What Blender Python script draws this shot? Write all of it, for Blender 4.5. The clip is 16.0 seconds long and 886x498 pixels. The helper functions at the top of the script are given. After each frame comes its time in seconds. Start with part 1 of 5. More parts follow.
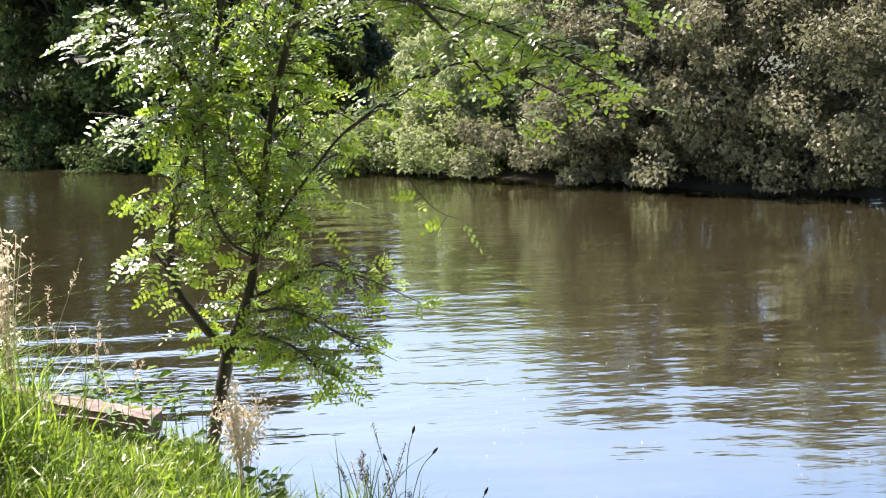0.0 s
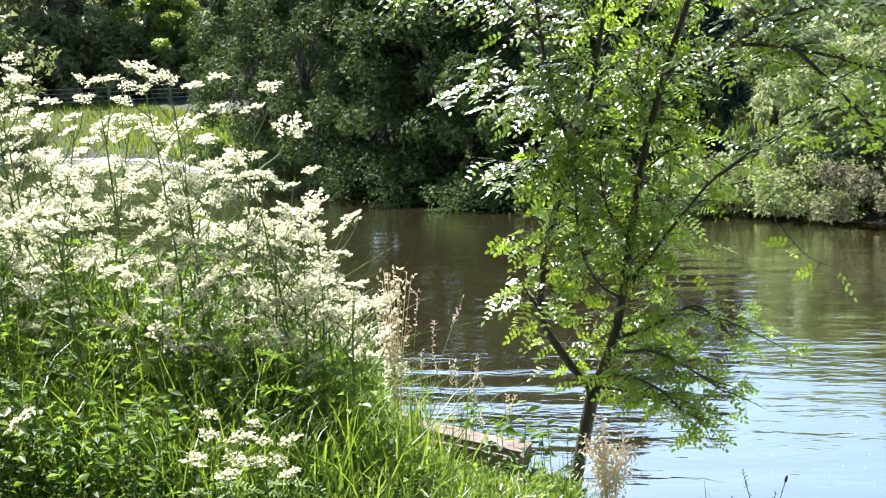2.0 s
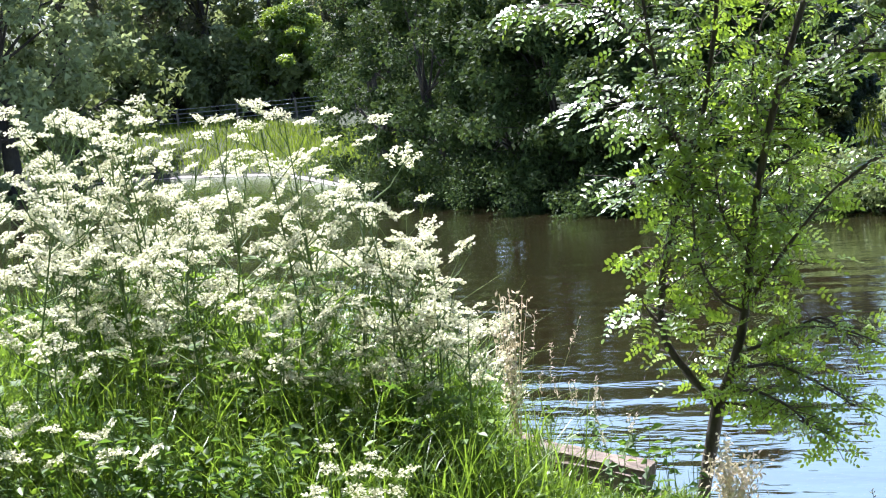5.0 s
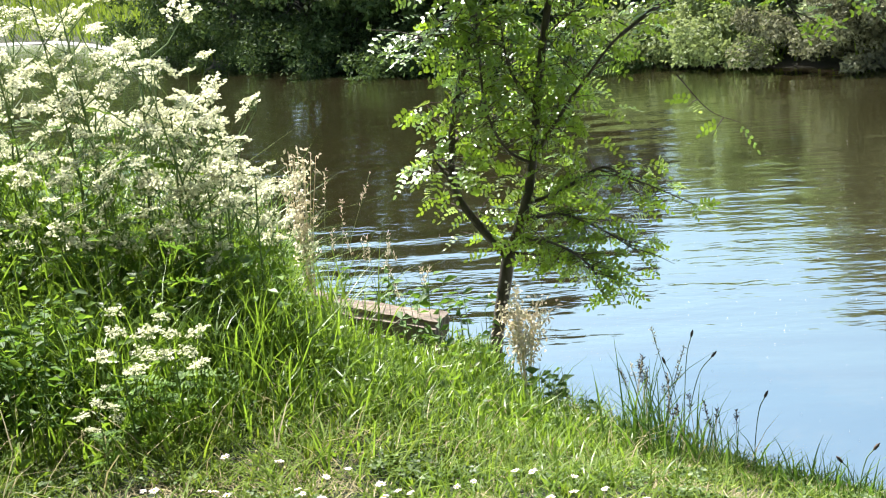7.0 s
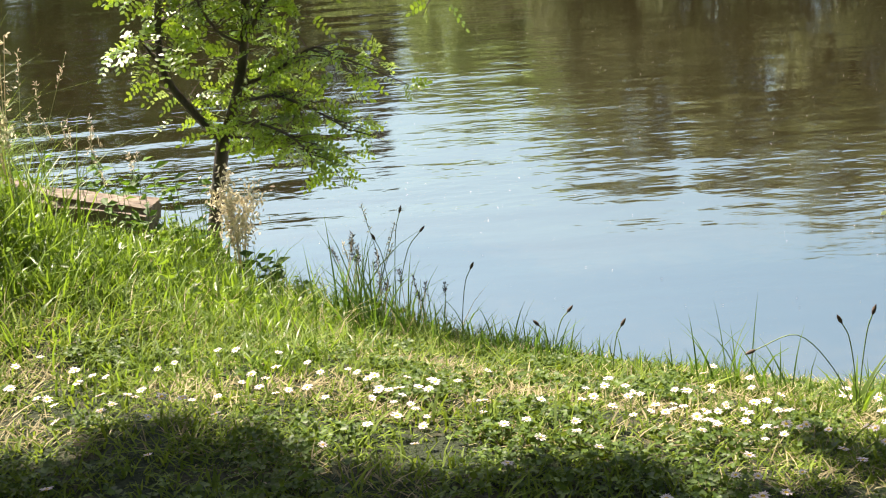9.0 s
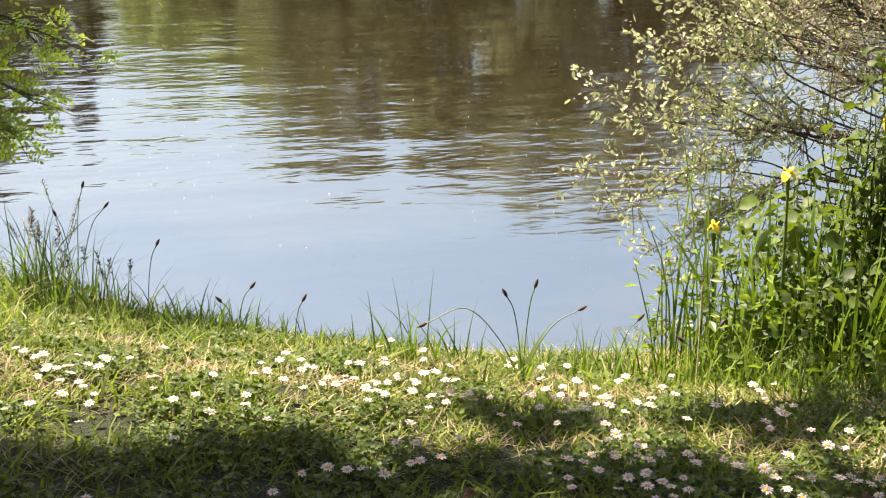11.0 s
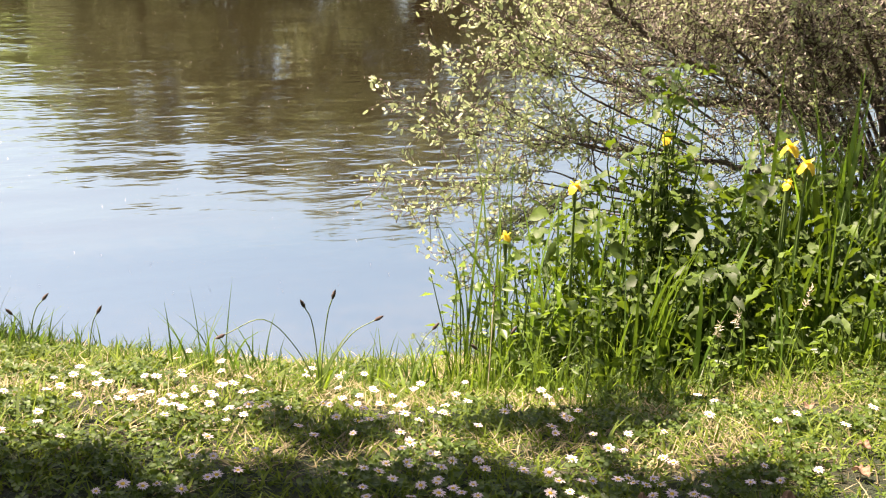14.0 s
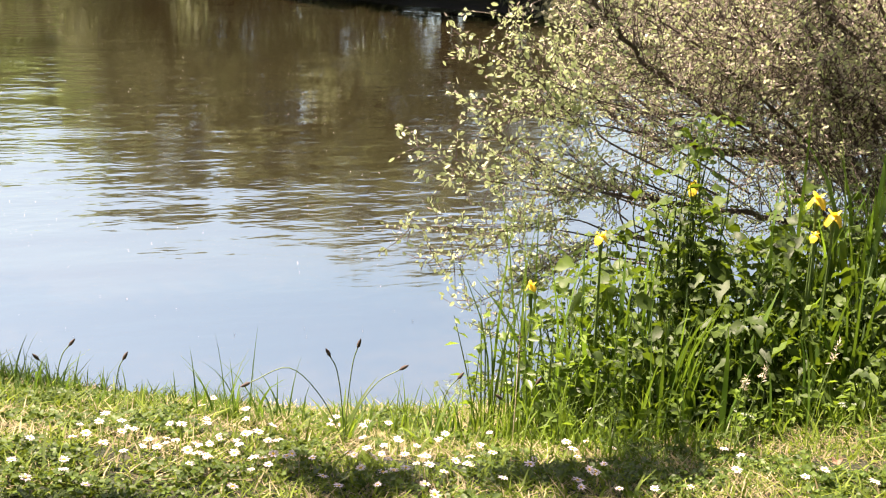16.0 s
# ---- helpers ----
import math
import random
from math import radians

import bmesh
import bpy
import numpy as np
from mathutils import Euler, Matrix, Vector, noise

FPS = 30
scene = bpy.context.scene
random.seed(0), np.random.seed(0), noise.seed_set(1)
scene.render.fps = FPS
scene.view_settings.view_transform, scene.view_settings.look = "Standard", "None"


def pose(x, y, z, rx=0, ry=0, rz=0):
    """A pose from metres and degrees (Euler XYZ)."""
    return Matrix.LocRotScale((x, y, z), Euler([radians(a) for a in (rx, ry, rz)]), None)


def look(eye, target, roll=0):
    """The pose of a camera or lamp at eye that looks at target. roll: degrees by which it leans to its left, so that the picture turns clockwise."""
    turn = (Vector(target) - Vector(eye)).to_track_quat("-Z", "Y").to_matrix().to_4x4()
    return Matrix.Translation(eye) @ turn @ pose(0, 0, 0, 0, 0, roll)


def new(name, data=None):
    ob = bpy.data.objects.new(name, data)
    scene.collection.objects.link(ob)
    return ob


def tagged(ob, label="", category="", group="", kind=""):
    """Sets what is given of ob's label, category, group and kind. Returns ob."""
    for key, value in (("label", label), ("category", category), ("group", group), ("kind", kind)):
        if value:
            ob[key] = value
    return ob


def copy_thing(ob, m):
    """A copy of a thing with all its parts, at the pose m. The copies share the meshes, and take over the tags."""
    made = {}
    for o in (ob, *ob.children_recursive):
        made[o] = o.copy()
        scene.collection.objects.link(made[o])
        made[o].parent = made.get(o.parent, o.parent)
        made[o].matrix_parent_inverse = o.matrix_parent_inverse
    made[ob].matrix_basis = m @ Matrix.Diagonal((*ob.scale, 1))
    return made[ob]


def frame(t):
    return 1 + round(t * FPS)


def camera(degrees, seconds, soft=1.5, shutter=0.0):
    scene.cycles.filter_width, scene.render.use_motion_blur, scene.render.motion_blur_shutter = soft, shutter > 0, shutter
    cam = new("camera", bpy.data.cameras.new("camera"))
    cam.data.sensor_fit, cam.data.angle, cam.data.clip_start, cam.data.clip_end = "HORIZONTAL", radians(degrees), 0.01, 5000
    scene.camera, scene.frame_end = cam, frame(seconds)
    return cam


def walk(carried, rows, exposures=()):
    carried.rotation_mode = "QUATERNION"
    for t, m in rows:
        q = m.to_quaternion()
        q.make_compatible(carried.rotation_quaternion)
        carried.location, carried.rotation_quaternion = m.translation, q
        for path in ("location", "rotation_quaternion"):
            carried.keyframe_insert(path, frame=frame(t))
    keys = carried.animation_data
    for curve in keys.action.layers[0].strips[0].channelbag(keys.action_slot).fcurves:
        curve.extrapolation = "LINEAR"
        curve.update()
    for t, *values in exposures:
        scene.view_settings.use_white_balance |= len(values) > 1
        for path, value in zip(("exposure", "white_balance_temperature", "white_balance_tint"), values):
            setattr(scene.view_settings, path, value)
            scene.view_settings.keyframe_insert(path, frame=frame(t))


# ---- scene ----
cam = camera(38.49, 16.0, soft=1.15)
# seconds, eye in metres, yaw, pitch, roll in degrees
ROWS = [
    (0, -0.086, 0.122, 1.34, -0.014, -9.535, 2.216),
    (0.5, -0.109, 0.118, 1.324, 4.349, -9.042, 2.547),
    (1, -0.125, 0.041, 1.348, 8.652, -8.826, 2.564),
    (1.5, -0.147, -0.025, 1.362, 12.35, -8.269, 2.86),
    (2, -0.178, -0.016, 1.375, 15.531, -7.014, 3.011),
    (2.5, -0.185, -0.046, 1.4, 17.05, -3.623, 2.936),
    (3, -0.195, -0.045, 1.443, 18.325, 0.366, 3.819),
    (3.2, -0.198, -0.046, 1.451, 18.557, 1.46, 3.845),
    (3.55, -0.2, -0.045, 1.458, 19.3, 2.2, 4),
    (4.4, -0.15, -0.03, 1.462, 21.2, -2.9, 5),
    (5.3, -0.097, -0.012, 1.455, 20.918, -7.679, 5.696),
    (5.5, -0.089, -0.019, 1.449, 20.283, -8.469, 5.512),
    (6, -0.084, -0.005, 1.439, 17.81, -10.375, 5.981),
    (6.5, -0.084, -0.003, 1.428, 15.693, -11.548, 6.172),
    (7, -0.078, 0.013, 1.413, 11.867, -13.429, 5.923),
    (7.5, -0.049, 0.001, 1.418, 8.781, -15.442, 6.491),
    (8, -0.017, 0.005, 1.393, 6.174, -16.57, 6.382),
    (8.5, 0.015, 0.01, 1.375, 3.482, -17.829, 5.611),
    (9, 0.037, 0.044, 1.344, 0.198, -19.307, 4.332),
    (9.5, 0.08, 0.038, 1.336, -3.276, -19.708, 3.189),
    (10, 0.115, 0.03, 1.331, -5.928, -19.948, 1.872),
    (10.2, 0.129, 0.028, 1.326, -7.021, -19.994, 1.449),
    (12.3, 0.162, -0.075, 1.391, -19.498, -21.33, -2.472),
    (12.5, 0.168, -0.072, 1.394, -20.424, -20.966, -2.714),
    (13, 0.164, -0.07, 1.393, -20.621, -21.062, -2.949),
    (13.5, 0.156, -0.062, 1.396, -20.22, -20.49, -3.183),
    (14, 0.147, -0.063, 1.399, -19.973, -20.409, -3.15),
    (14.5, 0.139, -0.057, 1.401, -19.139, -19.974, -3.442),
    (15, 0.127, -0.055, 1.411, -17.555, -19.233, -3.121),
    (15.5, 0.132, -0.056, 1.424, -18.043, -18.409, -3.18),
    (16, 0.136, -0.055, 1.42, -18.863, -18.562, -3.317),
]
EXPOSURES = [(0.0, 2.1, 6250, 33), (2.5, 2.06, 5800, 23), (3.2, 1.80, 5700, 23), (5.5, 1.97, 5600, 22), (7.5, 1.97, 6400, 13), (9.0, 1.84, 7050, 18), (10.0, 1.80, 7200, 29), (12.5, 2.08, 7350, 31), (16.0, 2.08, 7400, 31)]
walk(cam, [(t, pose(x, y, z, 90 + pitch, roll, yaw)) for t, x, y, z, yaw, pitch, roll in ROWS], EXPOSURES)

# ---- light: clear sky, high sun to the left and a little ahead ----
SUN_LEFT, SUN_UP = 45.0, 61.0
world = bpy.data.worlds.new("sky")
scene.world = world
world.use_nodes = True
wn = world.node_tree.nodes
sky = wn.new("ShaderNodeTexSky")
sky.sky_type = "NISHITA"
sky.sun_disc = False
sky.sun_elevation = radians(SUN_UP)
sky.sun_rotation = radians(-SUN_LEFT)
sky.dust_density = 2.0
wn["Background"].inputs["Strength"].default_value = 0.066
world.node_tree.links.new(sky.outputs[0], wn["Background"].inputs["Color"])
sun = new("sun", bpy.data.lights.new("sun", "SUN"))
sun.data.energy, sun.data.angle, sun.data.color = 5.0, radians(0.55), (1.0, 0.95, 0.84)
_d = Vector((-math.sin(radians(SUN_LEFT)) * math.cos(radians(SUN_UP)), math.cos(radians(SUN_LEFT)) * math.cos(radians(SUN_UP)), math.sin(radians(SUN_UP))))
sun.matrix_world = look(_d * 60, (0, 0, 0))

rng = np.random.default_rng(7)


# ---- materials ----
class Nodes:
    """A small helper for node materials."""

    def __init__(self, name):
        self.m = bpy.data.materials.new(name)
        self.m.use_nodes = True
        self.t = self.m.node_tree
        self.t.nodes.clear()
        self.out = self.t.nodes.new("ShaderNodeOutputMaterial")

    def n(self, kind, ins=(), **attrs):
        node = self.t.nodes.new("ShaderNode" + kind)
        if "data_type" in attrs:
            node.data_type = attrs["data_type"]
        if "blend_type" in attrs:
            node.blend_type = attrs["blend_type"]
        if "operation" in attrs:
            node.operation = attrs["operation"]
        for k, v in dict(ins).items():
            if hasattr(v, "is_output"):
                self.t.links.new(v, node.inputs[k])
            else:
                node.inputs[k].default_value = v
        return node

    def noise(self, scale, detail=4.0, rough=0.6, vec=None):
        ins = {"Scale": scale, "Detail": detail, "Roughness": rough}
        if vec is None:
            vec = self.n("TexCoord").outputs["Object"]
        ins["Vector"] = vec
        return self.n("TexNoise", ins).outputs["Fac"]

    def ramp(self, fac, stops):
        r = self.n("ValToRGB", {"Fac": fac})
        els = r.color_ramp.elements
        while len(els) < len(stops):
            els.new(0.5)
        for e, (p, c) in zip(els, stops):
            e.position, e.color = p, (*c, 1)
        return r.outputs["Color"]

    def mix(self, fac, a, b, blend="MIX"):
        m = self.n("Mix", {}, data_type="RGBA", blend_type=blend)
        for k, v in ((0, fac), (6, a), (7, b)):
            if hasattr(v, "is_output"):
                self.t.links.new(v, m.inputs[k])
            else:
                m.inputs[k].default_value = v if k == 0 else (*v, 1)
        return m.outputs[2]

    def bump(self, height, strength, distance=0.02):
        return self.n("Bump", {"Height": height, "Strength": strength, "Distance": distance}).outputs["Normal"]

    def done(self, shader):
        self.t.links.new(shader, self.out.inputs["Surface"])
        return self.m


def leaf_mat(name, dark, light, trans=0.4, rough=0.4, glow=None, patch=0.6, spec=0.5):
    """Leaf: colour by island and by patch, part of the light shines through."""
    k = Nodes(name)
    isl = k.n("NewGeometry").outputs["Random Per Island"]
    c = k.ramp(isl, [(0.0, tuple(0.6 * a for a in dark)), (0.55, tuple(0.65 * a + 0.35 * b for a, b in zip(dark, light))), (1.0, tuple(1.15 * b for b in light))])
    big = k.noise(patch, 3.0)
    c = k.mix(k.ramp(big, [(0.38, (0, 0, 0)), (0.66, (0.5, 0.5, 0.5))]), c, tuple(0.5 * a + 0.5 * b for a, b in zip(dark, light)))
    fine = k.noise(60.0, 2.0)
    c = k.mix(0.25, c, k.mix(fine, dark, light))
    p = k.n("BsdfPrincipled", {"Base Color": c, "Roughness": rough, "Specular IOR Level": spec})
    tcol = k.mix(0.6, c, glow or light)
    tr = k.n("BsdfTranslucent", {"Color": tcol})
    return k.done(k.n("MixShader", {0: trans, 1: p.outputs[0], 2: tr.outputs[0]}).outputs[0])


def bark_mat(name, dark, light, scale=9.0, rough=0.85):
    k = Nodes(name)
    co = k.n("Mapping", {"Vector": k.n("TexCoord").outputs["Object"], "Scale": (1.0, 1.0, 0.25)}).outputs[0]
    a = k.noise(scale * 4, 6.0, 0.7, co)
    b = k.noise(scale * 0.7, 3.0)
    c = k.ramp(a, [(0.3, dark), (0.7, light)])
    c = k.mix(k.ramp(b, [(0.45, (0, 0, 0)), (0.7, (1, 1, 1))]), c, tuple(0.6 * v + 0.02 for v in light))
    return k.done(k.n("BsdfPrincipled", {"Base Color": c, "Roughness": rough, "Normal": k.bump(a, 0.6, 0.01)}).outputs[0])


def plain_mat(name, dark, light, rough=0.6, scale=30.0, trans=0.0):
    k = Nodes(name)
    c = k.mix(k.noise(scale), dark, light)
    p = k.n("BsdfPrincipled", {"Base Color": c, "Roughness": rough})
    if not trans:
        return k.done(p.outputs[0])
    tr = k.n("BsdfTranslucent", {"Color": c})
    return k.done(k.n("MixShader", {0: trans, 1: p.outputs[0], 2: tr.outputs[0]}).outputs[0])


def ground_mat():
    k = Nodes("turf_and_soil")
    a, b, c = k.noise(0.9, 4.0), k.noise(9.0, 5.0), k.noise(70.0, 5.0)
    green = k.mix(c, (0.012, 0.020, 0.006), (0.040, 0.062, 0.015))
    dry = k.mix(b, (0.04, 0.03, 0.016), (0.13, 0.10, 0.052))
    col = k.mix(k.ramp(b, [(0.50, (0, 0, 0)), (0.76, (1, 1, 1))]), green, dry)
    col = k.mix(k.ramp(a, [(0.5, (0, 0, 0)), (0.72, (1, 1, 1))]), col, green)
    co = k.n("TexCoord").outputs["Object"]
    bare = k.n("VectorMath", {0: co, 1: (1.86, 2.14, 0.0)}, operation="DISTANCE").outputs["Value"]
    bare = k.n("Math", {0: bare, 1: k.n("Math", {0: b, 1: 0.5}, operation="MULTIPLY").outputs[0]}, operation="ADD").outputs[0]
    col = k.mix(k.ramp(bare, [(0.24, (0.8, 0.8, 0.8)), (0.46, (0, 0, 0))]), col, k.mix(c, (0.09, 0.055, 0.04), (0.26, 0.18, 0.14)))
    z = k.n("SeparateXYZ", {0: co}).outputs["Z"]
    mud = k.n("MapRange", {"Value": z, "From Min": -0.72, "From Max": -0.5}).outputs[0]
    col = k.mix(mud, k.mix(b, (0.02, 0.017, 0.010), (0.055, 0.045, 0.028)), col)
    return k.done(k.n("BsdfPrincipled", {"Base Color": col, "Roughness": 0.95, "Normal": k.bump(c, 1.0, 0.05)}).outputs[0])


def water_mat():
    """Murky pond: long low swell, patches of short ripples, calm by the near bank."""
    k = Nodes("pond_water")
    co = k.n("TexCoord").outputs["Object"]
    sep = k.n("SeparateXYZ", {0: co})
    long_ = k.n("Mapping", {"Vector": co, "Scale": (0.38, 2.1, 1.0), "Rotation": (0, 0, 0.10)}).outputs[0]
    fine = k.n("Mapping", {"Vector": co, "Scale": (4.2, 9.5, 1.0), "Rotation": (0, 0, -0.08)}).outputs[0]
    turned = k.n("Mapping", {"Vector": co, "Rotation": (0, 0, 1.50)}).outputs[0]
    band = k.n("TexWave", {"Vector": turned, "Scale": 0.56, "Distortion": 5.0, "Detail": 2.0, "Detail Scale": 0.55, "Detail Roughness": 0.45}).outputs["Fac"]
    west = k.n("MapRange", {"Value": sep.outputs["X"], "From Min": -2.2, "From Max": 0.6, "To Min": 0.34, "To Max": 0.08}).outputs[0]
    offing = k.n("MapRange", {"Value": sep.outputs["Y"], "From Min": 4.9, "From Max": 6.9, "To Min": 0.22, "To Max": 1.0}).outputs[0]
    calm = k.ramp(k.noise(0.30, 2.0), [(0.38, (0.22, 0.22, 0.22)), (0.62, (1, 1, 1))])
    fresh = k.ramp(k.noise(0.75, 2.0, 0.5, k.n("Mapping", {"Vector": co, "Scale": (0.7, 1.3, 1.0), "Location": (3.1, 1.7, 0.0)}).outputs[0]), [(0.38, (0.30, 0.30, 0.30)), (0.60, (1, 1, 1))])

    def mul(a, b):
        return k.n("Math", {0: a, 1: b}, operation="MULTIPLY").outputs[0]

    def add(a, b):
        return k.n("Math", {0: a, 1: b}, operation="ADD").outputs[0]

    swell = mul(add(k.noise(1.0, 2.0, 0.45, long_), mul(band, west)), calm)
    short = mul(mul(k.noise(1.0, 2.0, 0.5, fine), fresh), 0.42)
    h = mul(add(swell, short), offing)
    nor = k.bump(h, 1.0, 0.019)
    murk = k.mix(k.noise(0.5, 3.0), (0.040, 0.031, 0.013), (0.070, 0.053, 0.023))
    d = k.n("BsdfDiffuse", {"Color": murk, "Normal": nor})
    g = k.n("BsdfGlossy", {"Color": (0.76, 0.855, 0.715, 1), "Roughness": 0.06, "Normal": nor})
    f = k.n("Fresnel", {"IOR": 1.45, "Normal": nor}).outputs[0]
    f = k.n("MapRange", {"Value": f, "From Min": 0.0, "From Max": 1.0, "To Min": 0.8, "To Max": 1.0}).outputs[0]
    return k.done(k.n("MixShader", {0: f, 1: d.outputs[0], 2: g.outputs[0]}).outputs[0])


M_GROUND, M_WATER = ground_mat(), water_mat()
M_BARK = bark_mat("young_bark", (0.02, 0.015, 0.010), (0.085, 0.066, 0.044), 14.0)
M_FARBARK = bark_mat("far_bark", (0.02, 0.016, 0.011), (0.055, 0.046, 0.034), 3.0)
M_TWIG = bark_mat("willow_twig", (0.03, 0.020, 0.014), (0.115, 0.082, 0.058), 18.0)
M_ACACIA = leaf_mat("pinnate_leaf", (0.016, 0.046, 0.008), (0.115, 0.215, 0.022), 0.40, 0.34, (0.42, 0.60, 0.03), 6.0, 0.95)
M_LAWN = leaf_mat("lawn_blade", (0.016, 0.048, 0.006), (0.20, 0.275, 0.037), 0.34, 0.6, (0.34, 0.46, 0.03), 1.2, 0.15)
M_STRAW = leaf_mat("dry_blade", (0.15, 0.125, 0.055), (0.44, 0.385, 0.215), 0.3, 0.6, (0.5, 0.44, 0.2), 1.2, 0.2)
M_TALL = leaf_mat("tall_blade", (0.019, 0.056, 0.008), (0.17, 0.265, 0.03), 0.42, 0.40, (0.31, 0.48, 0.03), 1.5, 0.4)
M_HERB = leaf_mat("herb_leaf", (0.020, 0.058, 0.010), (0.085, 0.16, 0.026), 0.34, 0.6, (0.22, 0.40, 0.03), 2.0, 0.3)
M_FERNY = leaf_mat("ferny_leaf", (0.030, 0.082, 0.012), (0.15, 0.26, 0.035), 0.40, 0.6, (0.32, 0.50, 0.04), 2.0, 0.25)
M_IRIS = leaf_mat("iris_blade", (0.03, 0.085, 0.014), (0.12, 0.22, 0.03), 0.38, 0.3, (0.28, 0.50, 0.03), 3.0)
M_BLADE = leaf_mat("dark_blade", (0.010, 0.030, 0.007), (0.068, 0.135, 0.019), 0.28, 0.45, (0.28, 0.48, 0.03), 3.0, 0.35)
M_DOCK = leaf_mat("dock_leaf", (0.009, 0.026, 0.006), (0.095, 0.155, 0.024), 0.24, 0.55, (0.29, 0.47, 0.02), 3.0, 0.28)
M_SALLOW = leaf_mat("sallow_leaf", (0.20, 0.26, 0.10), (0.52, 0.58, 0.32), 0.4, 0.5, (0.45, 0.54, 0.22), 2.0)
M_CATKIN = leaf_mat("spent_catkin", (0.25, 0.21, 0.165), (0.52, 0.46, 0.39), 0.3, 0.8, (0.40, 0.34, 0.26), 2.0)
M_FLORET = leaf_mat("white_floret", (0.50, 0.52, 0.28), (0.84, 0.82, 0.62), 0.42, 0.6, (0.80, 0.80, 0.56), 4.0)
M_STEM = plain_mat("green_stem", (0.07, 0.13, 0.026), (0.16, 0.24, 0.06), 0.55, 30.0, 0.15)
M_DRY = leaf_mat("dry_seedhead", (0.60, 0.53, 0.36), (0.86, 0.80, 0.64), 0.35, 0.7, (0.6, 0.5, 0.3), 3.0)
M_PETAL = plain_mat("daisy_petal", (0.66, 0.55, 0.56), (0.84, 0.78, 0.78), 0.6, 14.0, 0.25)
M_YOLK = plain_mat("daisy_centre", (0.55, 0.36, 0.02), (0.75, 0.52, 0.04), 0.7, 200.0)
M_YELLOW = plain_mat("iris_petal", (0.72, 0.50, 0.02), (0.88, 0.68, 0.06), 0.5, 40.0, 0.35)
M_CLOVER = leaf_mat("clover_leaf", (0.012, 0.036, 0.006), (0.10, 0.165, 0.02), 0.25, 0.5, (0.30, 0.42, 0.04), 2.0, 0.3)
M_PLANTAIN = plain_mat("plantain_head", (0.03, 0.02, 0.015), (0.10, 0.07, 0.05), 0.8, 200.0)
M_WOOD = bark_mat("weathered_timber", (0.055, 0.042, 0.032), (0.235, 0.185, 0.140), 6.0, 0.9)
M_DEADLEAF = plain_mat("dead_leaf", (0.16, 0.09, 0.05), (0.36, 0.23, 0.14), 0.8, 40.0, 0.15)
M_FENCE = plain_mat("fence_wood", (0.10, 0.085, 0.065), (0.24, 0.21, 0.17), 0.85, 8.0)
M_WIRE = plain_mat("fence_wire", (0.30, 0.30, 0.30), (0.45, 0.45, 0.44), 0.5, 3.0)
M_MUD = plain_mat("pale_dried_mud", (0.22, 0.205, 0.18), (0.36, 0.34, 0.31), 0.9, 1.5)
M_FAR = [
    leaf_mat("alder_leaf", (0.008, 0.022, 0.007), (0.064, 0.100, 0.030), 0.15, 0.65, (0.15, 0.22, 0.035), 0.35, 0.1),
    leaf_mat("willow_leaf", (0.07, 0.10, 0.034), (0.19, 0.235, 0.085), 0.32, 0.55, (0.34, 0.41, 0.12), 0.35, 0.2),
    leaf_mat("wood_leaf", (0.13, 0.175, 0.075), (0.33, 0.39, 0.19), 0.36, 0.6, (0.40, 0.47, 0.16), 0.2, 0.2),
    leaf_mat("fresh_leaf", (0.08, 0.14, 0.018), (0.17, 0.26, 0.03), 0.35, 0.45, (0.38, 0.50, 0.05), 0.4),
    leaf_mat("fir_needle", (0.010, 0.028, 0.010), (0.025, 0.055, 0.018), 0.1, 0.6, (0.05, 0.09, 0.02), 0.5),
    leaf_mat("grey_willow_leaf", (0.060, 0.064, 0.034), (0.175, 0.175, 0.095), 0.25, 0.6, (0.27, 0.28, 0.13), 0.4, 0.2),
]


# ---- mesh helpers ----
def raw_mesh(name, co, faces, mat, smooth=False):
    """A mesh from arrays: vertices (n, 3) and faces (m, 3 or 4), or a list of both kinds."""
    groups = faces if isinstance(faces, list) else [faces]
    groups = [np.asarray(g, dtype=np.int32) for g in groups if len(g)]
    me = bpy.data.meshes.new(name)
    co = np.asarray(co, dtype=np.float32)
    me.vertices.add(len(co))
    me.vertices.foreach_set("co", co.ravel())
    loops = np.concatenate([g.ravel() for g in groups])
    sizes = np.concatenate([np.full(len(g), g.shape[1], dtype=np.int32) for g in groups])
    me.loops.add(len(loops))
    me.loops.foreach_set("vertex_index", loops)
    me.polygons.add(len(sizes))
    me.polygons.foreach_set("loop_start", np.concatenate([[0], np.cumsum(sizes)[:-1]]).astype(np.int32))
    me.update(calc_edges=True)
    if smooth:
        me.polygons.foreach_set("use_smooth", np.ones(len(sizes), dtype=bool))
    me.validate()
    me.materials.append(mat)
    return me


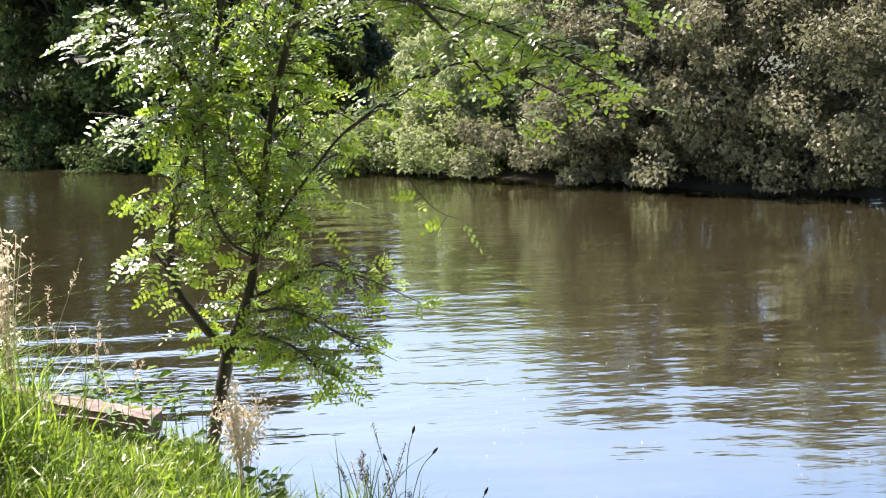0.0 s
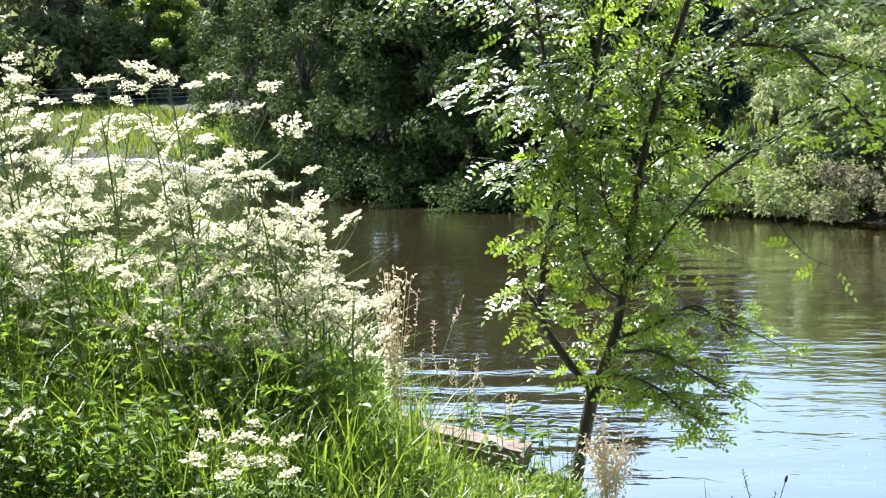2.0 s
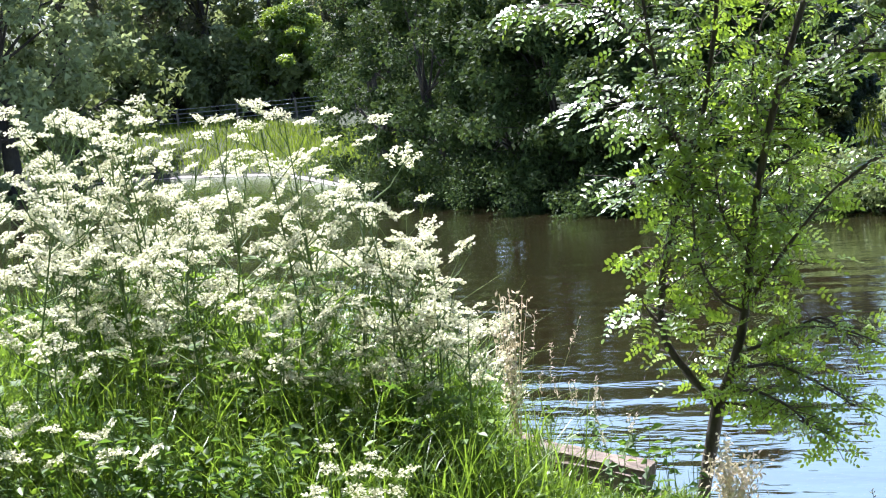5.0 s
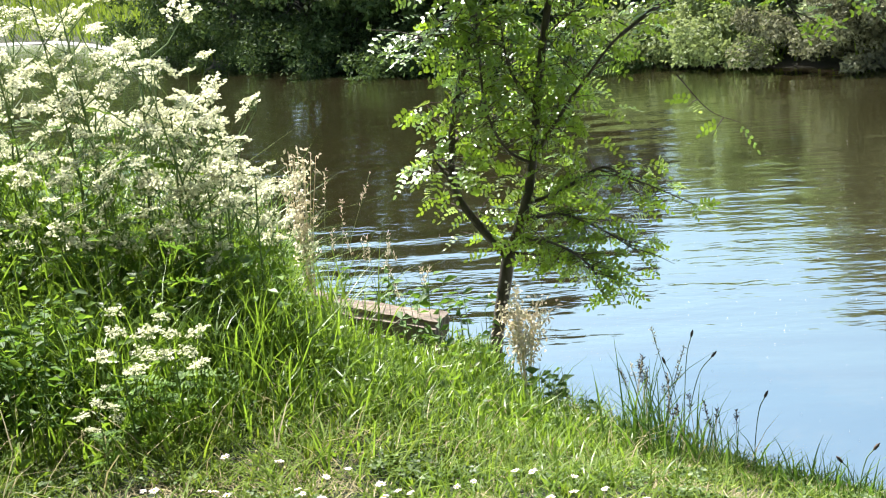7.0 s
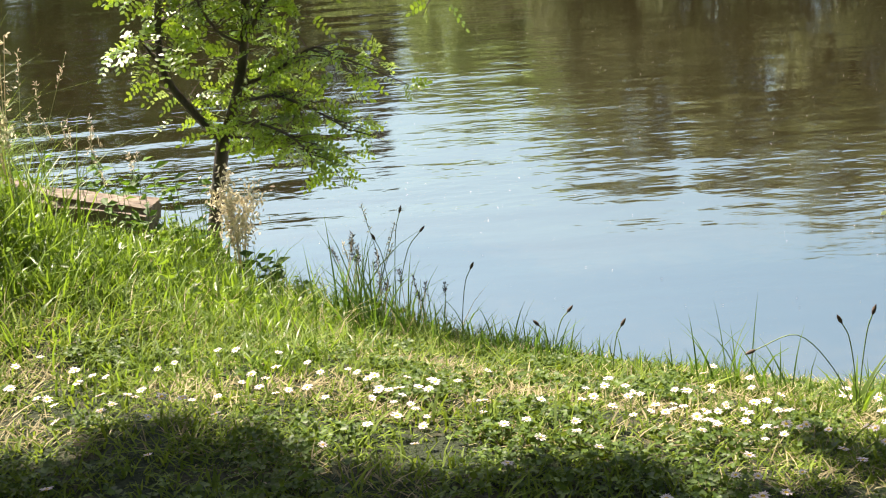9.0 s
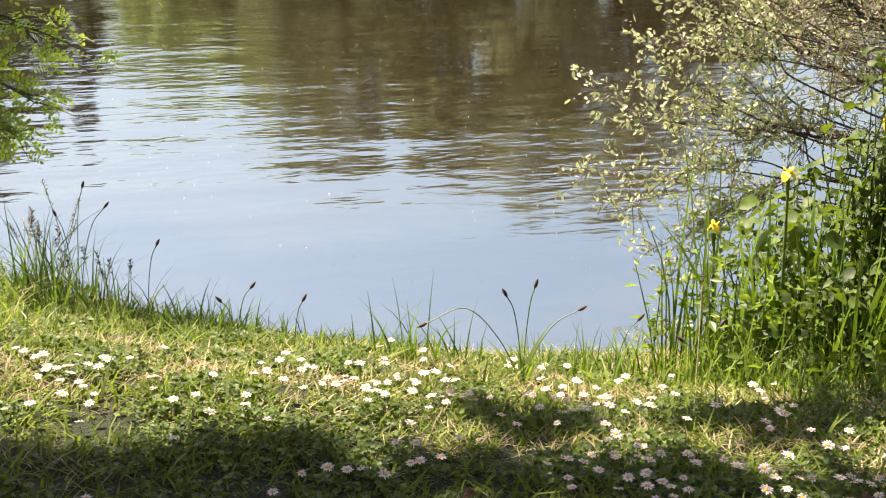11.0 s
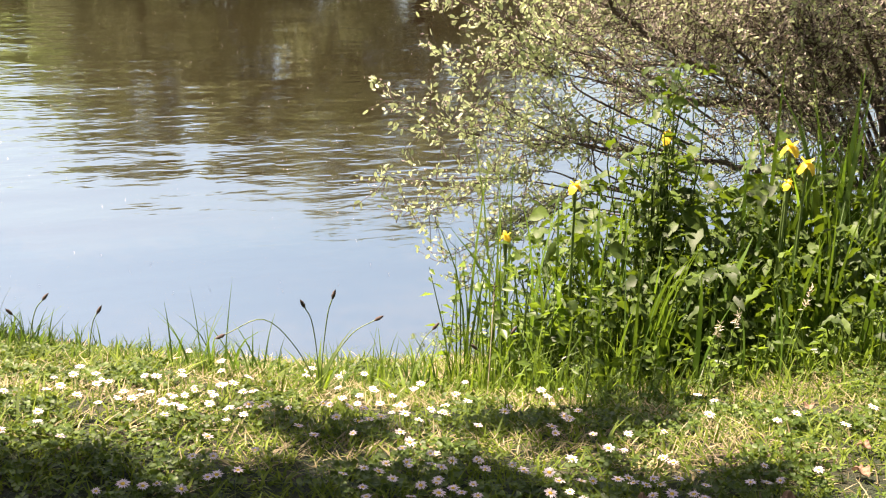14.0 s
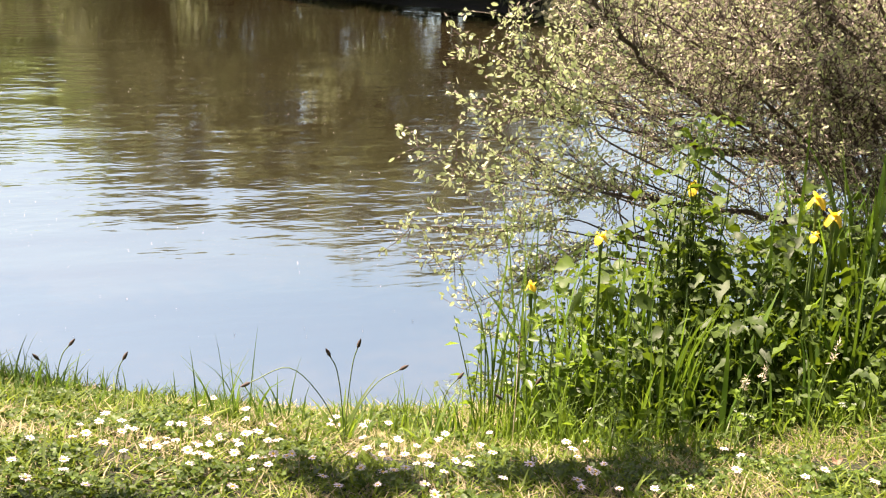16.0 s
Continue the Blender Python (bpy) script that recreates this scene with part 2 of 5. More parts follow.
class Soup:
    """Collects pieces of geometry into one mesh."""

    def __init__(self):
        self.co, self.f3, self.f4, self.n = [], [], [], 0

    def add(self, co, f3=(), f4=()):
        co = np.asarray(co, dtype=float).reshape(-1, 3)
        if len(f3):
            self.f3.append(np.asarray(f3) + self.n)
        if len(f4):
            self.f4.append(np.asarray(f4) + self.n)
        self.co.append(co)
        self.n += len(co)

    def tube(self, pts, radii, sides=6):
        """A round stem along a line of points."""
        pts = np.asarray(pts, dtype=float)
        d = np.gradient(pts, axis=0)
        d /= np.linalg.norm(d, axis=1)[:, None] + 1e-9
        ref = np.array([0.3, 0.9, 0.1]) if abs(d[0][2]) > 0.5 else np.array([0.0, 0.0, 1.0])
        u = np.cross(d, ref)
        u /= np.linalg.norm(u, axis=1)[:, None] + 1e-9
        v = np.cross(d, u)
        a = np.arange(sides) * 2 * np.pi / sides
        r = np.broadcast_to(np.asarray(radii, dtype=float), (len(pts),))
        ring = pts[:, None] + r[:, None, None] * (np.cos(a)[None, :, None] * u[:, None] + np.sin(a)[None, :, None] * v[:, None])
        k = len(pts)
        i = np.arange(k - 1)[:, None] * sides + np.arange(sides)[None]
        j = np.arange(k - 1)[:, None] * sides + (np.arange(sides)[None] + 1) % sides
        f4 = np.stack([i, j, j + sides, i + sides], -1).reshape(-1, 4)
        self.add(ring.reshape(-1, 3), f4=f4)

    def mesh(self, name, mat, smooth=False):
        return raw_mesh(name, np.concatenate(self.co), [g for g in ([np.concatenate(self.f3)] if self.f3 else []) + ([np.concatenate(self.f4)] if self.f4 else [])], mat, smooth)


def part(name, me, parent, label="", m=None):
    """One mesh as a part of a thing."""
    ob = new(name, me)
    ob.parent = parent
    if m is not None:
        ob.matrix_basis = m
    return tagged(ob, label)


def unit(v):
    return v / (np.linalg.norm(v, axis=-1, keepdims=True) + 1e-9)


def leaf_cards(pos, along, length, width, flat=0.5, r=rng, face=(0.0, 0.0, 1.0)):
    """Pointed leaves: four corners and a folded midrib each. Returns vertices and triangles."""
    n = len(pos)
    along = unit(np.asarray(along, dtype=float))
    up = unit(r.normal(size=(n, 3)) * (1 - flat) + np.array(face) * flat)
    side = unit(np.cross(along, up))
    nor = np.cross(side, along)
    L = np.broadcast_to(np.asarray(length, dtype=float), (n,))[:, None]
    W = np.broadcast_to(np.asarray(width, dtype=float), (n,))[:, None]
    a = pos
    b = pos + along * L * 0.5 + side * W * 0.5 + nor * W * 0.18
    c = pos + along * L - nor * L * 0.12
    d = pos + along * L * 0.5 - side * W * 0.5 + nor * W * 0.18
    co = np.stack([a, b, c, d], 1).reshape(-1, 3)
    i = np.arange(n)[:, None] * 4
    return co, np.concatenate([i + [[0, 1, 2]], i + [[0, 2, 3]]])


def oval_leaves(pos, along, up, length, width):
    """Oval leaves of two faces folded at the midrib, in the plane square to up. Returns vertices and quads."""
    n = len(pos)
    along = unit(np.asarray(along, dtype=float))
    side = unit(np.cross(along, up))
    nor = np.cross(side, along)
    L = np.broadcast_to(np.asarray(length, dtype=float), (n,))[:, None]
    W = np.broadcast_to(np.asarray(width, dtype=float), (n,))[:, None]
    rows = [pos]
    for s, w, sg in ((0.30, 0.47, 1), (0.74, 0.40, 1), (1.0, 0.0, 1), (0.74, 0.40, -1), (0.30, 0.47, -1)):
        rows.append(pos + along * L * s + side * W * w * sg + nor * (W * 0.08 * w - L * 0.06 * s * s))
    i = np.arange(n)[:, None] * 6
    return np.stack(rows, 1).reshape(-1, 3), np.concatenate([i + [[0, 1, 2, 3]], i + [[0, 3, 4, 5]]])


def blades(pos, height, width, lean, curl, r=rng, seg=3):
    """Grass blades: tapering strips that bend over. Returns vertices and quads."""
    n = len(pos)
    az = r.uniform(0, 2 * np.pi, n)
    out = np.stack([np.cos(az), np.sin(az), np.zeros(n)], 1)
    tw = az + np.pi / 2 + r.normal(0, 0.5, n)
    side = np.stack([np.cos(tw), np.sin(tw), np.zeros(n)], 1)
    h, w = np.broadcast_to(height, (n,))[:, None], np.broadcast_to(width, (n,))[:, None]
    ln, cu = np.broadcast_to(lean, (n,))[:, None], np.broadcast_to(curl, (n,))[:, None]
    rows = []
    for k in range(seg + 1):
        s = k / seg
        c = pos + out * h * (ln * s + cu * s * s * s) + np.array([0, 0, 1.0]) * h * (s - 0.45 * cu * s * s * s)
        ww = w * (1 - s ** 1.6) * (0.75 + 0.5 * min(s * 3, 1)) + w * 0.06
        rows += [c - side * ww / 2, c + side * ww / 2]
    co = np.stack(rows, 1).reshape(-1, 3)
    i = np.arange(n)[:, None] * 2 * (seg + 1)
    f = np.concatenate([i + [[2 * k, 2 * k + 1, 2 * k + 3, 2 * k + 2]] for k in range(seg)])
    return co, f


# ---- the ground: near bank, pond bed, far bank ----
WATER = -0.70
SHORE_X = [-90, -40, -15, -6, -3, -1.9, -1.3, -1.0, -0.6, -0.2, 0.2, 0.6, 1.2, 2.0, 3.0, 5.0, 12, 60]
SHORE_Y = [60, 28, 12.5, 8.6, 7.0, 6.4, 6.12, 5.4, 5.08, 4.86, 4.66, 4.44, 4.18, 4.05, 4.08, 4.3, 5.4, 9]
FAR_B = [-100, -75, -50, -24, -18, -12, -5, 0, 8, 14, 16.4, 23, 26, 29, 33, 40, 60, 100]
FAR_D = [2, 8, 13, 15.2, 15.4, 16.0, 17.5, 18.6, 21.0, 23.0, 24.4, 29.5, 38, 52, 60, 68, 60, 2]


def far_dist(b):
    return np.interp(b, FAR_B, FAR_D)


def gz(x, y):
    """Height of the ground."""
    x, y = np.asarray(x, dtype=float), np.asarray(y, dtype=float)
    b = np.degrees(np.arctan2(-x, y))
    rad = np.hypot(x, y)
    near = np.interp(x, SHORE_X, SHORE_Y) - y
    far = rad - far_dist(b)
    wob = 0.03 * np.sin(x * 2.1 + 0.7) * np.cos(y * 1.7) + 0.015 * np.sin(5.3 * x + 1.1 * y) * np.sin(4.1 * y)
    zn = np.interp(near, [-4, 0, 0.3, 0.8, 1.3, 1.8, 2.4, 4, 30], [-1.9, -0.72, -0.60, -0.42, -0.25, -0.11, -0.01, 0.05, 0.4]) + wob * np.clip(near, 0, 1)
    zf = np.interp(far, [-4, 0, 0.6, 1.5, 5, 20, 60, 300], [-1.9, -0.72, -0.62, -0.42, 0.1, 0.8, 1.8, 9.0])
    dd = far_dist(b)
    zl = np.where(rad < 74, np.interp((rad - dd) / np.maximum(74 - dd, 0.1), [-1, 0, 0.05, 0.3, 1], [-1.9, -0.72, -0.35, 0.15, 1.4]), 1.4 + 0.10 * (rad - 74))
    wl = np.clip((b - 22) / 3, 0, 1)
    zf = np.where(far > 0, zf * (1 - wl) + zl * wl, zf)
    land = np.where(near > 0, zn, np.where(far > 0, zf, np.maximum(zn, zf)))
    return np.where((y < -1) | (np.abs(b) > 100), np.maximum(zn, -0.2) * 0 + 0.05 + 0.0 * x, land)


def gz1(x, y):
    return float(gz(np.array([x]), np.array([y]))[0])


def build_ground():
    ang = np.radians(np.concatenate([np.arange(-180, -52, 4.0), np.arange(-52, 52.1, 0.5), np.arange(56, 180, 4.0)]))
    rad = [0.15]
    while rad[-1] < 900:
        rad.append(rad[-1] + (0.11 if rad[-1] < 9 else 0.5 if rad[-1] < 13 else 0.22 if rad[-1] < 33 else 0.035 * rad[-1]))
    rad = np.array(rad)
    A, R = np.meshgrid(ang, rad)
    x, y = -np.sin(A) * R, np.cos(A) * R
    co = np.stack([x, y, gz(x, y)], -1).reshape(-1, 3)
    na, nr = len(ang), len(rad)
    i, j = np.meshgrid(np.arange(na), np.arange(nr - 1))
    k = (i + 1) % na
    f = np.stack([j * na + i, j * na + k, (j + 1) * na + k, (j + 1) * na + i], -1).reshape(-1, 4)
    co = np.concatenate([co, [[0, 0, gz1(0, 0)]]])
    fan = np.stack([np.full(na, len(co) - 1), (np.arange(na) + 1) % na, np.arange(na)], -1)
    ob = new("ground", raw_mesh("ground", co, [fan, f], M_GROUND, True))
    tagged(ob, "grassy pond bank of short turf and soil sloping to the water", "ground", kind="structure")


def build_water():
    a = np.radians(np.arange(0, 360, 4))
    rad = np.array([3.0, 8, 20, 50, 110, 200])
    co = [[0, 12, WATER]] + [[r_ * math.sin(t), 12 + r_ * math.cos(t), WATER] for r_ in rad for t in a]
    n = len(a)
    f4 = [[1 + k * n + i, 1 + k * n + (i + 1) % n, 1 + (k + 1) * n + (i + 1) % n, 1 + (k + 1) * n + i] for k in range(len(rad) - 1) for i in range(n)]
    f3 = [[0, 1 + (i + 1) % n, 1 + i] for i in range(n)]
    ob = new("water", raw_mesh("water", co, [f3, f4], M_WATER, True))
    tagged(ob, "murky brown-green pond water with soft ripples reflecting sky", "water", kind="structure")


build_ground()
build_water()


# ---- trees on the far bank ----
def at_bearing(b, d):
    """A place d metres from the eye, b degrees to the left of straight ahead."""
    return -d * math.sin(radians(b)), d * math.cos(radians(b))


def crown_leaves(r, height, width, low, clusters, leaves, size, droop=0.0, top=0.55):
    """Leaf positions in clumps over an uneven crown, shape widest at mid height."""
    c = []
    while len(c) < clusters:
        u = r.uniform(low, 1.0)
        prof = max(0.0, math.sin(math.pi * min(1.0, 0.16 + (u - low) / (1 - low) * 0.84))) ** top
        a, q = r.uniform(0, 2 * math.pi), math.sqrt(r.uniform(0.15, 1.0))
        q *= prof * width / 2 * r.uniform(0.72, 1.18)
        c.append((q * math.cos(a), q * math.sin(a), u * height * r.uniform(0.95, 1.04)))
    c = np.array(c)
    pick = r.integers(0, clusters, leaves)
    rad = r.uniform(0.25, 0.62, clusters)[pick] * width / (3.2 + 0.016 * clusters)
    off = unit(r.normal(size=(leaves, 3))) * (r.uniform(0, 1, leaves) ** 0.45)[:, None] * rad[:, None]
    off[:, 2] *= 0.75
    pos = c[pick] + off
    pos[:, 2] -= droop * r.uniform(0, 1, leaves) ** 2 * height * 0.25
    pos[:, 2] = np.maximum(pos[:, 2], 0.05)
    along = 0.35 * unit(off) + r.normal(0, 0.7, (leaves, 3)) + np.array([0, 0, -0.25 - droop])
    d = unit(along)
    side = unit(np.cross(d, unit(r.normal(size=(leaves, 3)) * 0.6 + np.array([0, 0, 0.4]) + 0.5 * unit(off))))
    L, W = (size * r.uniform(0.6, 1.3, leaves))[:, None], (size * r.uniform(0.32, 0.6, leaves))[:, None]
    co = np.stack([pos - side * W, pos + side * W, pos + d * L], 1).reshape(-1, 3)
    return co, np.arange(3 * leaves).reshape(-1, 3), c


def tree_parts(seed, height, width, low, clusters, leaves, size, mat, stems=1, droop=0.0, top=0.55):
    """Meshes of a tree with its foot at the origin: trunk with limbs, and crown."""
    r = np.random.default_rng(seed)
    co, f, c = crown_leaves(r, height, width, low, clusters, leaves, size, droop, top)
    wood = Soup()
    heads = []
    for s in range(stems):
        a = r.uniform(0, 6.28)
        lean = 0.0 if stems == 1 else width * 0.16
        p = np.array([[0.12 * math.cos(a) * (stems > 1), 0.12 * math.sin(a) * (stems > 1), -0.25]] + [[math.cos(a) * lean * u + r.normal(0, 0.03) * width * 0.3, math.sin(a) * lean * u + r.normal(0, 0.03) * width * 0.3, height * 0.85 * u] for u in (0.2, 0.45, 0.7, 1.0)])
        wood.tube(p, np.array([1, 0.8, 0.55, 0.3, 0.06]) * height * 0.018 / math.sqrt(stems) * 1.6, 7)
        heads.append(p)
    for k in range(min(clusters, 26)):
        h = heads[k % stems]
        e = c[k]
        i = 1 + int(np.argmin(np.abs(h[1:4, 2] - e[2] * 0.6)))
        s = h[i]
        m = (s + e) / 2 + np.array([0, 0, 0.06 * height])
        wood.tube([s, m, e], np.array([0.4, 0.22, 0.05]) * height * 0.014, 5)
    return wood.mesh("trunk", M_FARBARK, True), raw_mesh("crown", co, f, mat)


FAR_KIND = {}


def far_tree(name, label, category, seed, b, d, height, width, low, clusters, leaves, size, mat, stems=1, droop=0.0, top=0.55, turn=0.0, sink=0.1, group=""):
    x, y = at_bearing(b, d)
    key = (seed, height, width, low, clusters, leaves, size, mat.name)
    if key not in FAR_KIND:
        FAR_KIND[key] = tree_parts(seed, height, width, low, clusters, leaves, size, mat, stems, droop, top)
    trunk, crown = FAR_KIND[key]
    t = new(name)
    t.matrix_basis = pose(x, y, max(gz1(x, y), WATER + 0.02) - sink, 0, 0, turn)
    tagged(t, label, category, group)
    part("trunk", trunk, t)
    part("crown", crown, t)
    return t


def far_bank():
    alder, willow, wood, fresh, fir, grey = M_FAR
    # dark alders along the water
    for k, (b, d, h, w) in enumerate([(24.0, 35.0, 6.8, 4.8), (21.3, 30.2, 5.7, 4.8), (18.4, 27.4, 4.8, 4.2), (16.0, 25.7, 4.5, 4.0), (13.4, 24.3, 4.4, 3.8), (11.0, 23.4, 3.8, 3.6), (8.4, 22.5, 3.9, 3.4)]):
        far_tree("alder_tree", "dark green bushy alder with branches down to the water", "tree", 20 + k % 4, b, d, h, w, 0.06, 85, 21000, 0.105, alder, 3, 0.1, 0.6, 70 * k, group="alders on the far bank")
    k = 0
    for bb in np.arange(23.5, -47, -2.6):
        if -27 < bb < -8.5:
            continue
        h = float(np.interp(bb, [-27, -22, -10, -3, 0, 4, 7, 14, 24], [0.6, 1.4, 1.9, 1.3, 0.8, 0.9, 1.7, 2.1, 2.5])) * (0.85 + 0.3 * ((k * 7) % 5) / 4)
        kind = alder if bb > 5 else willow if -4.5 < bb < 3 else grey
        far_tree("bank_bush", "low shaded bush leaning over the far pond edge", "bush", 31 + k % 3, float(bb), float(far_dist(bb)) + (0.7 if bb > 5 else 0.9), round((0.36 if bb > 5 else 0.85) * h, 1), 3.4 if bb > 5 else 2.9, 0.0, 46, 12000, 0.06, kind, 3, 0.1, 0.35, 50 * k, group="bushes on the far bank")
        k += 1
    # gap with a small fir and lower growth
    far_tree("fir_tree", "small dark green fir on the far bank", "tree", 41, 4.2, 24.0, 3.3, 1.5, 0.02, 34, 14000, 0.08, fir, 1, 0.3, 1.3)
    far_tree("small_tree", "light green small tree in the gap of the far bank", "tree", 42, 6.6, 24.0, 3.0, 2.4, 0.1, 34, 14000, 0.09, willow, 2, 0.1)
    far_tree("small_tree", "olive green small tree beside the dark fir", "tree", 45, 1.3, 27.0, 3.4, 3.2, 0.05, 40, 14000, 0.09, willow, 2, 0.1)
    far_tree("small_tree", "light green small tree behind the far bank", "tree", 43, 1.6, 44.0, 5.0, 4.6, 0.1, 36, 14000, 0.15, fresh, 2, 0.1)
    far_tree("small_tree", "olive green small tree behind the far bank", "tree", 44, -2.4, 40.0, 4.6, 5.2, 0.05, 36, 14000, 0.15, willow, 2, 0.1)
    # willows to the right
    for k, (b, d, h, w, m) in enumerate([(-0.8, 20.2, 2.5, 2.4, wood), (-3.0, 19.6, 2.3, 2.0, wood), (-5.0, 18.9, 2.9, 2.2, wood), (-7.4, 18.0, 3.5, 2.6, grey), (-10.2, 17.2, 2.8, 2.8, grey), (-13.2, 16.8, 3.1, 3.0, grey), (-16.4, 16.5, 3.2, 3.2, grey), (-20.3, 16.4, 3.2, 3.4, grey), (-23.8, 16.6, 1.5, 2.0, grey), (-29, 17.2, 0.9, 1.8, willow), (-38, 17.0, 1.0, 1.8, grey), (-46, 16.5, 1.6, 2.6, willow)]):
        far_tree("willow_tree", "broad light green willow on the far bank" if m in (willow, wood) else "dense grey-green sallow willow arching over the pond", "tree", 50 + k % 5, b, d, h, w, 0.02, 110, 24000, 0.06, m, 4, 0.12, 0.36, 80 * k, group="willows on the far bank")
    # wood on the rise to the left, a fresh green tree before it
    far_tree("maple_tree", "fresh light green round tree at the field's edge", "tree", 71, 27.8, 80.0, 6.6, 5.6, 0.08, 60, 16000, 0.22, fresh, 1, 0.0)
    spots = [(40, 60, 13), (37.5, 66, 14), (36, 92, 17), (34.5, 84, 15.5), (33, 96, 17.5), (31.3, 84, 13.5), (30, 98, 15.5), (28.4, 86, 12), (27, 100, 14.5), (25.2, 92, 13.5), (23.6, 104, 14), (21.8, 100, 13), (20, 104, 12), (18, 100, 10.5), (16, 104, 10.5), (13.6, 100, 9), (11, 104, 8.8), (8, 100, 8.6), (5, 104, 8), (2, 92, 8), (-1.5, 98, 8), (-5, 90, 7.5), (-9, 92, 8), (-13, 90, 8), (-18, 90, 8), (44, 62, 14), (48, 60, 14), (53, 56, 14)]
    for k, (b, d, h) in enumerate(spots):
        x, y = at_bearing(b, d)
        top = 1.4 + d * math.tan(radians(np.interp(b, [-20, -1.5, 1.5, 5, 10, 13, 16, 20, 24.5, 27.5, 30, 32, 34.6, 37, 60], [4.6, 5.0, 4.8, 4.4, 3.6, 4.2, 4.8, 5.6, 7.8, 7.9, 9.1, 10.7, 11.4, 11.8, 11.6]))) + (0.7 if k % 3 else -0.4)
        h = max(4.0, top - gz1(x, y))
        w = 0.62 * h if h > 8 else 0.8 * h
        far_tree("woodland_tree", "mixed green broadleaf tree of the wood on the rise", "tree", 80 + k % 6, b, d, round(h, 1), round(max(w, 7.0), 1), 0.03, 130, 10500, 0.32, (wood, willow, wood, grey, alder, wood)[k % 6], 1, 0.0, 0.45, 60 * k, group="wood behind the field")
    for k, b in enumerate(np.arange(-9, 22, 2.2)):
        far_tree("hedge_bush", "green hedge shrub across the field behind the pond", "bush", 97 + k % 2, float(b), 56.0 + 3 * (k % 2), 3.6, 4.6, 0.0, 44, 6000, 0.2, (willow, alder, wood)[k % 3], 3, 0.0, 0.35, 40 * k, group="hedge behind the pond")
    for k, b in enumerate(np.arange(24.5, 48, 2.1)):
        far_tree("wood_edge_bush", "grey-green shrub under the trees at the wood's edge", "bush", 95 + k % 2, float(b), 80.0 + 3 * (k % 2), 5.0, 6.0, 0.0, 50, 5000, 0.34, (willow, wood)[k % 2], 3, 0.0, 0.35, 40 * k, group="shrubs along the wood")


def pasture_fence():
    """Posts and wires along the far field."""
    fence = tagged(new("wire_fence"), "old wooden post and wire fence across the far field", "fence")
    post = bmesh.new()
    bmesh.ops.create_cone(post, cap_ends=True, segments=8, radius1=0.07, radius2=0.06, depth=1.35)
    pm = bpy.data.meshes.new("post")
    post.to_mesh(pm)
    pm.materials.append(M_FENCE)
    line = []
    for b in np.arange(22.5, 46, 2.6):
        x, y = at_bearing(float(b), 76.0)
        z = gz1(x, y)
        part("post", pm, fence, "", pose(x, y, z + 0.5, rng.normal(0, 1.5), rng.normal(0, 1.5), 0))
        line.append((x, y, z))
    line = np.array(line)
    for h in (0.35, 0.6, 0.85, 1.1):
        s = Soup()
        s.tube(line + [0, 0, h], 0.014, 4)
        part("wire", s.mesh("wire", M_WIRE), fence)


def far_grass():
    """Meadow grass on the far slope and a pale strip of dried mud at its foot."""
    b = np.radians(np.concatenate([rng.uniform(22, 42, 17000), rng.uniform(-8, 12, 6000)]))
    d = far_dist(np.degrees(b)) + rng.uniform(0.4, 24, len(b)) ** 1.0
    x, y = -np.sin(b) * d, np.cos(b) * d
    co, f = blades(np.stack([x, y, gz(x, y) - 0.02], 1), rng.uniform(0.2, 0.5, len(x)), 0.06, rng.uniform(0, 0.4, len(x)), 0.2, seg=1)
    tagged(new("meadow_grass", raw_mesh("meadow_grass", co, f, M_LAWN)), "sunlit meadow grass sloping down to the pond", "grass", kind="stuff")
    bs = np.arange(24.5, 44, 0.5)
    co, f = [], []
    for k, bb in enumerate(bs):
        for off, z in ((-0.35, WATER + 0.012), (0.0, WATER + 0.06), (0.35, WATER + 0.10)):
            x, y = at_bearing(bb, far_dist(bb) + off + 0.2 * math.sin(3 * bb))
            co.append((x, y, z))
        if k:
            for q in (0, 1):
                f.append((3 * k - 3 + q, 3 * k + q, 3 * k + q + 1, 3 * k - 2 + q))
    tagged(new("mud_shore", raw_mesh("mud_shore", co, np.array(f), M_MUD, True)), "pale strip of dried mud along the far shore", "shore", kind="structure")


far_bank()
pasture_fence()
far_grass()


# ---- the young tree at the water's edge ----
def spline(pts, n):
    """A smooth line through some points."""
    p = [Vector(q) for q in pts]
    p = [2 * p[0] - p[1]] + p + [2 * p[-1] - p[-2]]
    out = []
    for i in range(1, len(p) - 2):
        for t in np.linspace(0, 1, n, endpoint=False):
            a, b, c, d = p[i - 1], p[i], p[i + 1], p[i + 2]
            out.append(0.5 * ((2 * b) + (c - a) * t + (2 * a - 5 * b + 4 * c - d) * t * t + (3 * b - a - 3 * c + d) * t ** 3))
    out.append(p[-2])
    return np.array([tuple(q) for q in out])


